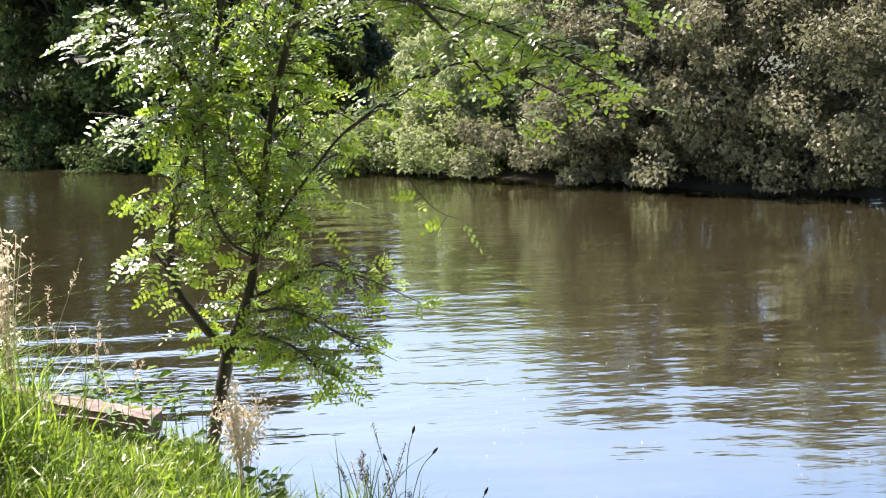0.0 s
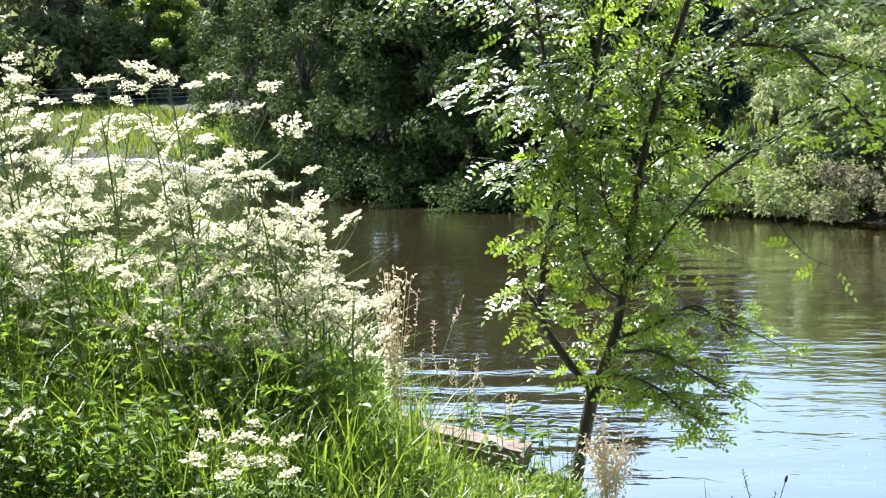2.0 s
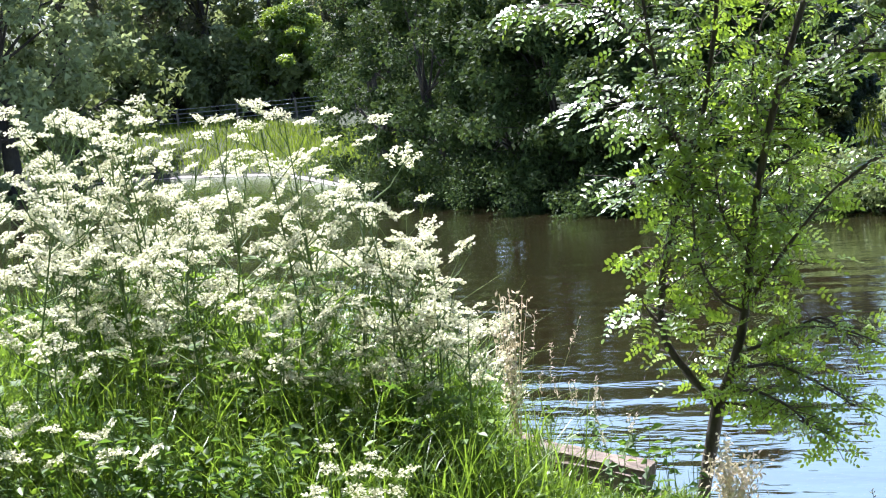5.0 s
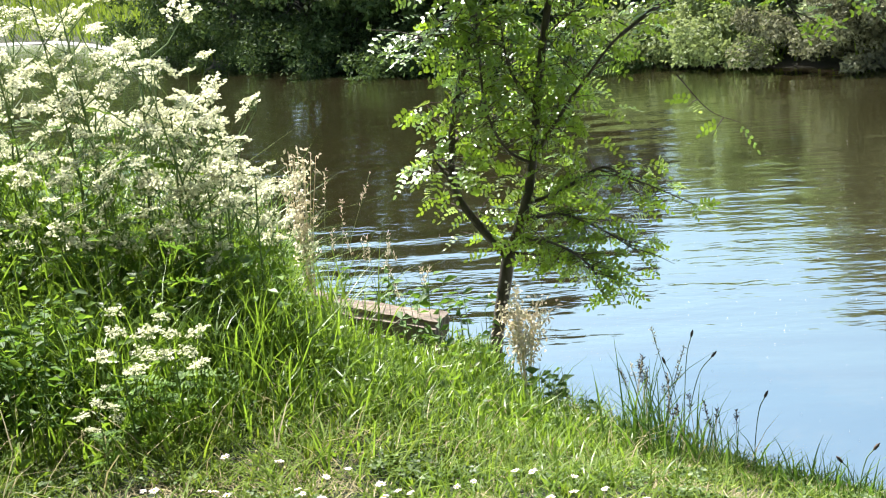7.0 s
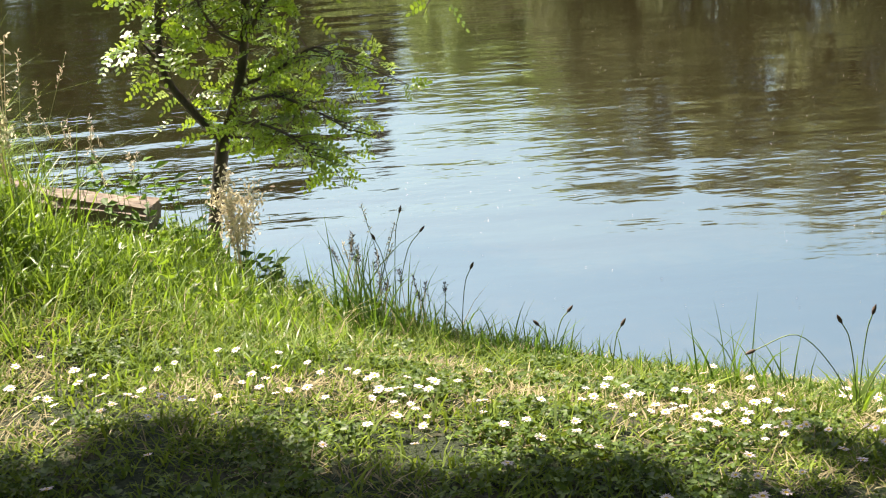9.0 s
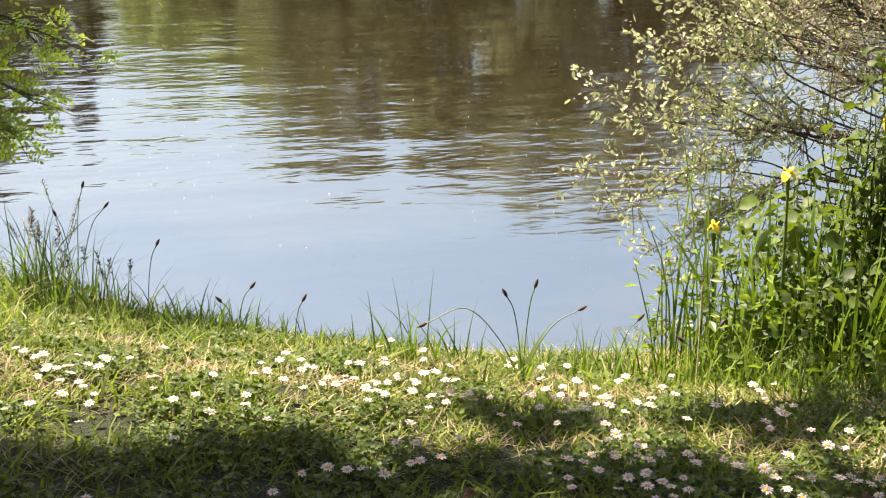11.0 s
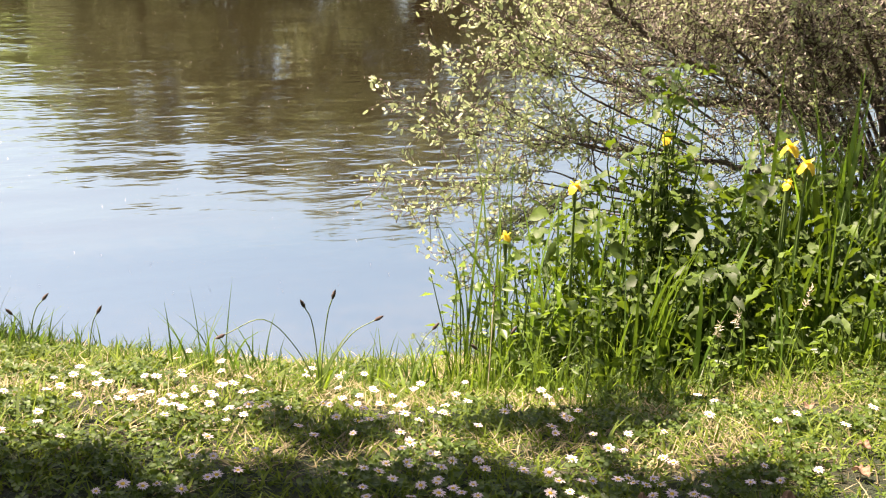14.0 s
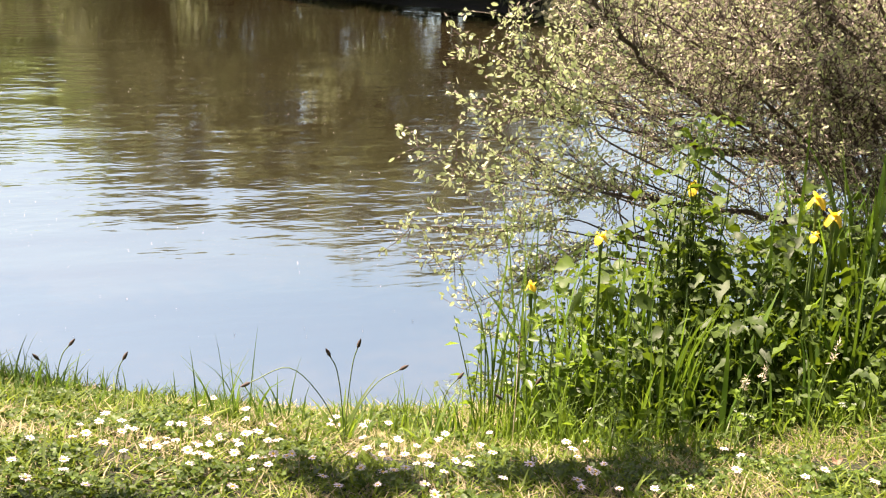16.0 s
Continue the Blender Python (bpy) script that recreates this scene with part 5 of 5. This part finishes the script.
def herb(x, y, h, n, size, label, mat=None, spread=0.05):
    """A leafy herb: stems set with pointed leaves."""
    t = tagged(new("leafy_herb"), label, "plant", "herbs on the bank")
    lf = Soup()
    pos, al = [], []
    for _ in range(n):
        bx, by = x + rng.normal(0, spread), y + rng.normal(0, spread)
        z = gz1(bx, by)
        H = h * rng.uniform(0.6, 1.05)
        tip = np.array([bx + rng.normal(0, 0.12) * H, by + rng.normal(0, 0.12) * H, z + H])
        s = Soup()
        s.tube([(bx, by, z - 0.01), (0.5 * (bx + tip[0]), 0.5 * (by + tip[1]), z + H * 0.55), tip], [0.0028, 0.0022, 0.001], 4)
        part("stem", s.mesh("stem", M_STEM), t)
        for k in range(max(4, int(H / 0.035))):
            u = 0.25 + 0.75 * rng.uniform()
            c = np.array([bx, by, z]) * (1 - u) + tip * u
            a = rng.uniform(0, 6.28)
            pos.append(c)
            al.append((math.cos(a), math.sin(a), rng.uniform(-0.3, 0.5)))
    pos, al = np.array(pos), np.array(al)
    L = size * rng.uniform(0.6, 1.2, len(pos))
    co, f = leaf_cards(pos, al, L, L * 0.5, 0.6)
    lf.add(co, f3=f)
    part("foliage", lf.mesh("foliage", mat or M_HERB), t)


def edge_fringe():
    """Short uneven grass that stands along the top of the pond edge."""
    x = rng.uniform(-1.0, 2.0, 4200)
    y = np.interp(x, SHORE_X, SHORE_Y) - rng.uniform(0.02, 1.0, len(x))
    k = np.array([noise.noise(Vector((a * 3.1, b * 2.0, 5.0))) for a, b in zip(x, y)]) + rng.normal(0, 0.12, len(x)) > 0.05
    x, y = x[k], y[k]
    p = np.stack([x, y, gz(x, y) - 0.005], 1)
    co, f = blades(p, rng.uniform(0.03, 0.11, len(p)) * clumps(p, 9.0, 0.4, 1.2), rng.uniform(0.002, 0.005, len(p)), rng.uniform(0, 0.5, len(p)), rng.uniform(0, 0.7, len(p)), seg=3)
    tagged(new("edge_grass", raw_mesh("edge_grass", co, f, M_HERB)), "uneven dark green grass along the pond edge", "grass", kind="stuff")


def bank_plants():
    for x, y, q in [(-1.86, 3.3, 0.80), (-1.74, 3.4, 0.72), (-1.86, 3.12, 0.48)]:
        copy_thing(PARSLEY[4], pose(x, y, gz1(x, y), 0, 4, rng.uniform(0, 360)) @ Matrix.Scale(q, 4))
    dry_plume(-0.99, 5.2, 0.62, 0.14, 800, "pale fluffy dried plant at the foot of the young tree")
    dry_plume(-1.80, 4.85, 0.86, 0.11, 300, "pinkish dry grass plume beside the cow parsley")
    for x, y, h in [(-1.62, 5.2, 0.55), (-1.5, 5.35, 0.5), (-1.75, 5.0, 0.75), (-2.0, 4.9, 0.8), (-0.35, 4.75, 0.5)]:
        seed_grass(x, y, 5, h, "thin flowering grass stalks over the water")
    for x, y, n, h in [(-0.45, 4.62, 6, 0.42), (-0.3, 4.5, 5, 0.34), (-0.12, 4.4, 4, 0.24)]:
        seed_grass(x, y, n, h, "dark upright flowering grass stalks at the pond edge", M_PLANTAIN)
    for x, y, h, n, s in [(-1.5, 5.75, 0.42, 5, 0.07), (-1.3, 5.9, 0.4, 4, 0.06), (-0.87, 5.2, 0.30, 7, 0.07), (-0.75, 5.05, 0.26, 6, 0.06), (-1.75, 5.8, 0.42, 6, 0.07), (-1.15, 5.2, 0.22, 6, 0.06), (-1.4, 4.9, 0.28, 7, 0.06), (-1.0, 4.9, 0.2, 6, 0.05), (-2.05, 5.7, 0.45, 6, 0.07), (-1.3, 5.55, 0.48, 2, 0.06)]:
        herb(x, y, h, n, s, "leafy green herb on the pond bank")
    for _ in range(15):
        b, q = math.radians(rng.uniform(30, 41)), rng.uniform(3.85, 4.6)
        herb(-0.1 - q * math.sin(b), q * math.cos(b), rng.uniform(0.28, 0.55), 8, 0.045, "dark leafy herb among the long grass", spread=0.09)
    for _ in range(64):
        x, y = rng.uniform(-1.75, -0.35), rng.uniform(3.15, 4.3)
        tuft("grass_tuft", "yellow-green grass between lawn and unmown corner", x, y, 24, rng.uniform(0.06, 0.15) * (1.5 if x < -1.2 else 1.0), 0.09, M_TALL, 0.006, lean=0.7, curl=0.9)["group"] = "long grass before the cow parsley"
    for _ in range(84):
        b = math.radians(rng.uniform(18.5, 40))
        q = rng.uniform(3.8 if b < 0.53 else 4.25, 4.75)
        tuft("grass_tuft", "long bright green grass before the cow parsley", -0.08 - q * math.sin(b), q * math.cos(b), 26, rng.uniform(0.40, 0.66) + max(0.0, 0.9 * (b - 0.5)), 0.09, M_TALL, 0.0065, lean=0.4, curl=0.8)["group"] = "long grass before the cow parsley"
    for _ in range(16):
        b, q = math.radians(rng.uniform(26, 39)), rng.uniform(4.6, 5.2)
        herb(-0.1 - q * math.sin(b), q * math.cos(b), rng.uniform(0.5, 0.85), 6, 0.055, "lush green leafy herb among the cow parsley", M_FERNY, 0.10)


daisies()
fallen_leaves()
edge_plants()
edge_fringe()
bank_plants()


# ---- iris, dock and reeds ----
def iris_leaf_clump(x, y, n, h, label, width=0.026, spread=0.07, lean=0.35, mat=None, name="iris_leaves", category="iris"):
    t = tuft(name, label, x, y, n, h, spread, mat or M_IRIS, width, category, lean, 0.25)
    t["group"] = "iris and reeds on the shore"
    return t


def iris_flower(x, y, z, s=1.0):
    """Yellow flag: stalk, three drooping falls, three small standards, green bud sheath."""
    g = gz1(x, y)
    t = tagged(new("yellow_iris"), "yellow flag iris in bloom on a green stalk", "iris", "yellow irises")
    st = Soup()
    st.tube([(x + 0.03, y, g - 0.02), (x + 0.015, y, (g + z) / 2), (x, y, z)], [0.006, 0.005, 0.004], 6)
    part("stalk", st.mesh("stalk", M_STEM, True), t)
    turn = rng.uniform(0, 6.28)
    for k in range(3):
        a = turn + 2.094 * k + rng.uniform(-0.2, 0.2)
        for kind, L, W, rise, droop in (("fall", 0.062 * s, 0.078 * s, 0.75, 1.75), ("standard", 0.046 * s, 0.040 * s, 1.25, 0.45)):
            aa = a + (1.05 if kind == "standard" else 0)
            d = np.array([math.cos(aa), math.sin(aa), 0])
            sd = np.array([-math.sin(aa), math.cos(aa), 0])
            co = []
            for i in range(6):
                u = i / 5
                w = W * math.sin(math.pi * (0.12 + 0.8 * u)) ** 0.8
                c = np.array([x, y, z]) + d * L * u + np.array([0, 0, 1]) * L * (rise * u - droop * u * u)
                ruf = 0.10 * W * math.sin(8 * u + k)
                co += [c - sd * w / 2 - [0, 0, 0.16 * w - ruf], c + [0, 0, 0.1 * w], c + sd * w / 2 - [0, 0, 0.16 * w + ruf]]
            f = [(3 * i + q, 3 * i + q + 1, 3 * i + q + 4, 3 * i + q + 3) for i in range(5) for q in (0, 1)]
            part(kind, raw_mesh(kind, co, np.array(f), M_YELLOW, True), t)
    b = Soup()
    b.tube([(x, y, z - 0.07), (x, y, z - 0.04), (x, y, z)], [0.004, 0.008, 0.005], 7)
    part("sheath", b.mesh("sheath", M_STEM, True), t)


def dock(x, y, h, n, size, label="broad-leaved dark green dock on the shore"):
    """Broad wavy leaves on stems."""
    t = tagged(new("dock_plant"), label, "dock", "dock plants on the shore")
    lf, s = Soup(), Soup()
    z = gz1(x, y)
    for _ in range(int(n * 4.6)):
        a, u = rng.uniform(0, 6.28), rng.uniform(0.02, 1.0) ** 0.8
        root = np.array([x + rng.normal(0, 0.05), y + rng.normal(0, 0.05), z - 0.01])
        b = root + [rng.normal(0, 0.04 + 0.08 * (1 - u)), rng.normal(0, 0.04 + 0.08 * (1 - u)), h * u]
        if _ % (6 if h > 0.7 else 12) == 0:
            s.tube([root, 0.7 * root + 0.3 * b + rng.normal(0, 0.02, 3), 0.3 * root + 0.7 * b + rng.normal(0, 0.03, 3), b], [0.004, 0.003, 0.0025, 0.0015], 4)
        L = size * (0.32 + 0.55 * rng.uniform() ** 2.0)
        W = L * rng.uniform(0.42, 0.75)
        d = unit(np.array([math.cos(a), math.sin(a), rng.uniform(-0.8, 0.9)]))
        sd = unit(np.cross(d, [0, 0, 1.0]) + rng.normal(0, 0.55, 3))
        nn = np.cross(sd, d)
        co = []
        for i in range(6):
            v = i / 5
            w = W * (math.sin(math.pi * (0.14 + 0.84 * v ** 0.75)) ** 0.9)
            c = b + d * L * v - np.array([0, 0, 1]) * L * 0.35 * v * v
            wav = 0.16 * W * math.sin(11 * v + 3 * a)
            co += [c - sd * w / 2 + nn * (0.14 * w + wav), c, c + sd * w / 2 + nn * (0.14 * w - wav)]
        lf.add(co, f4=[(3 * i + q, 3 * i + q + 1, 3 * i + q + 4, 3 * i + q + 3) for i in range(5) for q in (0, 1)])
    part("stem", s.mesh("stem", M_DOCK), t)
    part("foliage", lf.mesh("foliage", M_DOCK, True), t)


def shore_clump():
    for x, y, n, h in [(1.80, 3.3, 6, 0.70), (1.92, 3.32, 7, 0.66), (2.08, 3.25, 6, 0.66), (2.3, 3.2, 5, 0.66), (2.55, 3.35, 6, 0.80), (2.8, 3.6, 8, 1.05), (3.0, 3.6, 8, 1.05), (2.45, 2.95, 4, 0.5), (2.75, 2.95, 4, 0.55), (2.15, 3.0, 4, 0.5), (3.2, 3.6, 8, 1.0)]:
        iris_leaf_clump(x, y, n, h, "upright sword-shaped iris leaves on the shore")
    for k in range(34):
        x, y = 1.86 + 0.041 * k, 3.02 + 0.5 * rng.uniform() + 0.06 * math.sin(2.7 * k)
        h = rng.uniform(0.42, 0.72) + (0.22 if x > 2.75 else 0.0)
        iris_leaf_clump(x, y, 9, h, "narrow arching iris leaves crowded on the shore", 0.014, 0.05, 0.30, M_BLADE)
    # the darker blade material puts the sallow's shade into these leaves' colour
    for x, y, n, h in [(2.82, 3.45, 7, 1.12), (2.95, 3.4, 8, 1.15), (3.08, 3.45, 8, 1.15), (3.2, 3.4, 7, 1.1)]:
        iris_leaf_clump(x, y, n, h, "tall sword-shaped iris leaves on the shore, coloured dark for the sallow shade", 0.024, 0.06, 0.14, M_BLADE)
    for x, y, n, h in [(1.66, 3.42, 9, 1.0), (1.58, 3.36, 8, 0.75), (1.76, 3.5, 9, 1.08), (1.66, 3.3, 8, 0.6)]:
        iris_leaf_clump(x, y, n, h, "slender upright reed leaves at the water", 0.008, 0.035, 0.12, M_BLADE, "reed", "reed")
    iris_flower(2.61, 3.25, 0.345, 0.50)
    iris_flower(2.645, 3.2, 0.30, 0.50)
    iris_flower(2.60, 3.22, 0.23, 0.34)
    iris_flower(1.90, 3.35, 0.22, 0.40)
    iris_flower(1.72, 3.45, 0.03, 0.34)
    iris_flower(2.33, 3.55, 0.31, 0.45)
    for x, y, h, n, s in [(2.31, 3.55, 1.12, 44, 0.085), (2.25, 3.5, 0.8, 34, 0.10), (2.0, 3.45, 0.6, 30, 0.10), (2.35, 3.4, 0.62, 34, 0.12), (2.55, 3.45, 0.62, 34, 0.12), (2.75, 3.5, 0.66, 34, 0.12), (2.95, 3.4, 0.62, 34, 0.12), (2.3, 3.15, 0.42, 30, 0.10), (2.55, 3.1, 0.42, 30, 0.10), (2.8, 3.1, 0.48, 30, 0.11), (3.05, 3.15, 0.5, 30, 0.11), (2.05, 3.2, 0.36, 26, 0.09), (1.85, 3.2, 0.3, 24, 0.08), (2.7, 2.85, 0.3, 24, 0.08), (2.95, 2.9, 0.36, 24, 0.09), (3.2, 3.2, 0.55, 30, 0.12), (3.3, 3.6, 0.7, 30, 0.12), (2.2, 3.82, 0.72, 36, 0.11), (2.6, 3.9, 0.8, 38, 0.12), (3.0, 3.8, 0.8, 38, 0.12), (1.95, 3.62, 0.5, 30, 0.09), (2.45, 3.7, 0.6, 30, 0.11), (2.85, 3.75, 0.6, 30, 0.11)]:
        dock(x, y, h, n, s)
    # extra docks whose dark leaf colour stands for shade in the clump's gaps
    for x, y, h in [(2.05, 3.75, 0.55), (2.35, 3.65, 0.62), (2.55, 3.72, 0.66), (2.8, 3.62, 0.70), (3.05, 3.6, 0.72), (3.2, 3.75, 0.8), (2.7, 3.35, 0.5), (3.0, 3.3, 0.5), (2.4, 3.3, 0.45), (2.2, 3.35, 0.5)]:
        dock(x, y, h, 36, 0.075, "crowded dark green docks added for the shaded gaps between iris leaves")
    for _ in range(18):
        x, y = rng.uniform(1.55, 3.1), rng.uniform(2.8, 3.05)
        tuft("grass_tuft", "fresh yellow-green grass at the foot of the iris clump", x, y, 20, rng.uniform(0.12, 0.30), 0.06, M_TALL, 0.006, lean=0.45, curl=0.9)["group"] = "tufts along the pond edge"
    for _ in range(12):
        x, y = rng.uniform(1.6, 3.0), rng.uniform(2.8, 3.0)
        herb(x, y, rng.uniform(0.12, 0.24), 7, 0.045, "fresh green leafy herb at the foot of the iris clump", M_TALL, 0.06)
    for x, y in [(1.83, 2.76), (1.90, 2.72)]:
        herb(x, y, 0.08, 9, 0.025, "low grey-green herb mound on the lawn", None, 0.06)
    for _ in range(26):
        x, y = rng.uniform(1.55, 3.2), rng.uniform(2.6, 3.0)
        tuft("grass_tuft", "green grass tuft at the foot of the iris clump", x, y, 16, rng.uniform(0.08, 0.2), 0.05, M_TALL, 0.005, lean=0.5, curl=0.7)["group"] = "tufts along the pond edge"
    for x, y, n, h in [(1.5, 3.15, 24, 0.18), (1.7, 3.1, 26, 0.22), (1.9, 3.0, 24, 0.18), (2.1, 2.95, 22, 0.16), (2.3, 2.9, 22, 0.16), (2.5, 2.9, 22, 0.16), (2.7, 2.85, 22, 0.18), (2.9, 2.8, 22, 0.2), (1.62, 3.25, 40, 0.36), (2.0, 3.15, 40, 0.32)]:
        tuft("grass_tuft", "green grass tuft at the foot of the iris clump", x, y, n, h, 0.06, M_TALL, 0.006)["group"] = "tufts along the pond edge"
    for x, y, h in [(1.68, 3.28, 0.42), (1.8, 3.22, 0.36), (1.95, 3.25, 0.4), (1.62, 3.4, 0.5)]:
        herb(x, y, h, 6, 0.05, "fresh green leafy herb at the foot of the iris clump", M_TALL)
    seed_grass(1.52, 3.05, 1, 0.42, "single dark upright seed stalk", M_PLANTAIN, 0.0)
    seed_grass(2.1, 2.75, 3, 0.34, "thin grey seed stalks before the iris clump")


shore_clump()


# ---- sallow bush over the water ----
def sallow_bush():
    r = np.random.default_rng(77)
    bush = tagged(new("sallow_bush"), "sprawling sallow bush with tangled twigs, pale leaves and spent catkins", "bush")
    wood, twig = Soup(), Soup()
    root = np.array([4.3, 4.45, -0.60])
    # heavy limbs, then the boughs, then the loose sprays over the water
    limbs = [
        [(4.3, 4.5, -0.6), (3.95, 4.6, -0.08), (3.56, 4.6, 0.11), (2.98, 4.6, 0.34), (2.55, 4.6, 0.63), (2.25, 4.7, 1.05)],
        [(4.3, 4.5, -0.6), (4.1, 4.6, 0.02), (3.76, 4.6, 0.33), (3.44, 4.6, 0.65), (3.31, 4.6, 0.95), (3.2, 4.7, 1.5)],
        [(4.3, 4.5, -0.6), (3.9, 4.5, -0.30), (3.4, 4.5, -0.16), (2.9, 4.55, -0.08), (2.5, 4.6, -0.02)],
        [(4.3, 4.5, -0.6), (4.3, 4.7, 0.25), (4.15, 4.8, 0.8), (3.9, 4.9, 1.5)],
        [(3.56, 4.6, 0.11), (3.2, 4.75, 0.10), (2.85, 4.8, 0.16), (2.55, 4.85, 0.34)],
    ]
    # the last nine boughs are added out of view to shade the iris clump
    ends = [(2.55, 5.2, 0.30), (2.65, 5.3, 0.60), (2.8, 5.3, 0.95), (2.45, 4.75, 0.85), (2.6, 4.7, 0.30), (3.0, 4.6, 0.65), (3.3, 4.5, 1.0), (3.1, 5.3, 1.3), (3.7, 5.0, 1.5), (4.2, 4.6, 1.5), (4.6, 4.8, 1.2), (3.1, 5.8, 0.5), (3.5, 6.0, 1.0), (4.4, 5.6, 1.4), (3.5, 4.2, 0.7), (4.0, 4.1, 0.9), (4.8, 4.2, 0.8), (3.1, 4.3, 0.15), (2.95, 5.7, 0.15), (2.6, 5.0, 0.65), (5.2, 4.9, 1.0), (3.9, 4.2, 1.2), (3.4, 5.0, 0.35), (2.9, 4.9, 0.05), (3.3, 5.4, 0.75), (2.75, 5.0, 1.1), (3.3, 4.7, 0.4), (3.7, 4.6, 0.75), (3.1, 3.8, 1.1), (3.4, 3.6, 1.25), (3.7, 3.7, 1.2), (2.9, 4.0, 1.05), (3.2, 3.4, 1.4), (2.3, 3.95, 1.3), (2.5, 3.75, 1.35), (2.65, 4.05, 1.25), (2.8, 3.6, 1.4)]
    sprays = [(1.66, 4.6, -0.14), (1.76, 4.6, -0.30), (1.72, 4.62, 0.18), (1.95, 4.6, 0.30), (2.02, 4.6, -0.19), (2.14, 4.6, -0.42), (2.35, 4.6, 0.16), (2.15, 4.6, 0.50), (1.84, 4.6, 0.08), (1.92, 4.6, 0.36), (2.05, 4.65, 0.68), (1.86, 4.65, 0.62), (1.96, 4.6, -0.50), (2.02, 4.55, -0.62), (2.15, 4.7, 0.10), (2.2, 4.7, -0.15), (2.25, 4.75, 0.35), (2.2, 4.6, -0.4)]
    pos, al, cp, ca = [], [], [], []
    lines = []
    for q in limbs:
        line = spline(q, 8)
        line += r.normal(0, 0.006, line.shape)
        wood.tube(line, np.linspace(0.024, 0.006, len(line)), 7)
        lines.append((line, len(line) // 2, 6, 1.0, 0.9))
    for e in ends:
        e = np.array(e)
        m1 = root + (e - root) * 0.35 + np.array([0, 0, 0.28]) + r.normal(0, 0.10, 3)
        m2 = root + (e - root) * 0.7 + np.array([0, 0, 0.2]) + r.normal(0, 0.10, 3)
        line = spline([root + r.normal(0, 0.06, 3) * [1, 1, 0], m1, m2, e], 8)
        wood.tube(line, np.linspace(0.013, 0.002, len(line)), 6)
        lines.append((line, 7, 3 if e[0] > 3.8 else 5, 1.0, 1.5))
    for e in sprays:
        e = np.array(e)
        b = np.array([2.75, 4.7, -0.25 + 0.8 * max(0.0, e[2])]) + r.normal(0, 0.10, 3)
        m = (b + e) / 2 + np.array([0.05, 0.0, -0.03 if e[2] > 0 else 0.05]) + r.normal(0, 0.03, 3)
        line = spline([root * 0.3 + b * 0.7, b, m, e], 8)
        wood.tube(line, np.linspace(0.006, 0.0016, len(line)), 5)
        lines.append((line, 15, 4, 0.42, 0.30))
    for line, first, twigs, long_, bloom in lines:
        for i in range(first, len(line)):
            for _ in range(twigs):
                p = line[i] + r.normal(0, 0.015, 3)
                d = unit(unit(line[i] - line[i - 1]) * 0.6 + r.normal(0, 0.7, 3) + [0, 0, 0.12])
                L = r.uniform(0.12, 0.42) * long_
                q = p + d * L
                twig.tube([p, (p + q) / 2 + r.normal(0, 0.02, 3) * long_, q], [0.0026, 0.0020, 0.0010] if long_ > 0.5 else [0.002, 0.0016, 0.001], 4)
                k = max(2, int(L / (0.031 if long_ > 0.5 else 0.019)))
                u = r.uniform(0.1, 1, k)[:, None]
                c = p * (1 - u) + q * u + r.normal(0, 0.008, (k, 3))
                pos.append(c)
                al.append(d * 0.6 + r.normal(0, 0.8, (k, 3)))
                k2 = int(k * bloom)
                cp.append(c[np.arange(k2) % k] + r.normal(0, 0.012, (k2, 3)))
                ca.append(r.normal(0, 1, (k2, 3)) + [0, 0, -0.2])
    pos, al, cp, ca = np.concatenate(pos), np.concatenate(al), np.concatenate(cp), np.concatenate(ca)
    keep = pos[:, 2] > WATER + 0.04
    pos, al = pos[keep], al[keep]
    keep = cp[:, 2] > WATER + 0.04
    cp, ca = cp[keep], ca[keep]
    L = r.uniform(0.016, 0.036, len(pos)) * np.where(pos[:, 0] < 2.6, 0.95, 0.78)
    lf, ck = Soup(), Soup()
    co, f = oval_leaves(pos, al, r.normal(0, 0.6, pos.shape) + [0, 0, 0.5], L, L * 0.5)
    lf.add(co, f4=f)
    co, f = leaf_cards(cp, ca, r.uniform(0.014, 0.028, len(cp)), 0.008, 0.3, r)
    ck.add(co, f3=f)
    part("branchwork", wood.mesh("branches", M_TWIG, True), bush)
    part("brushwood", twig.mesh("twigs", M_TWIG), bush)
    part("foliage", lf.mesh("foliage", M_SALLOW), bush, "small pale green leaves")
    part("catkin_growth", ck.mesh("catkins", M_CATKIN), bush, "pale brown spent catkins")


sallow_bush()


# ---- flecks of down and pollen afloat on the pond ----
def flecks():
    r = np.random.default_rng(99)
    n = 560
    b, d = np.radians(r.uniform(-24, 3, n)), r.uniform(4.9, 13, n)
    b[:14] = np.radians(r.uniform(-6, 16, 14))
    d[50:400] = r.uniform(6.5, 12, 350)
    x, y = -np.sin(b) * d, np.cos(b) * d
    k = shore_gap(x, y) < -0.2
    p = np.stack([x, y, np.full(n, WATER + 0.004)], 1)[k]
    a = r.uniform(0, 6.28, len(p))
    co, f = leaf_cards(p, np.stack([np.cos(a), np.sin(a), np.full(len(p), 0.03)], 1), r.uniform(0.003, 0.009, len(p)), r.uniform(0.002, 0.006, len(p)), 0.98, r)
    co[:, 2] = np.maximum(co[:, 2], WATER + 0.003)
    tagged(new("floating_down", raw_mesh("floating_down", co, f, M_PETAL)), "white flecks of willow down afloat on the pond", "floating seeds", kind="stuff")


flecks()
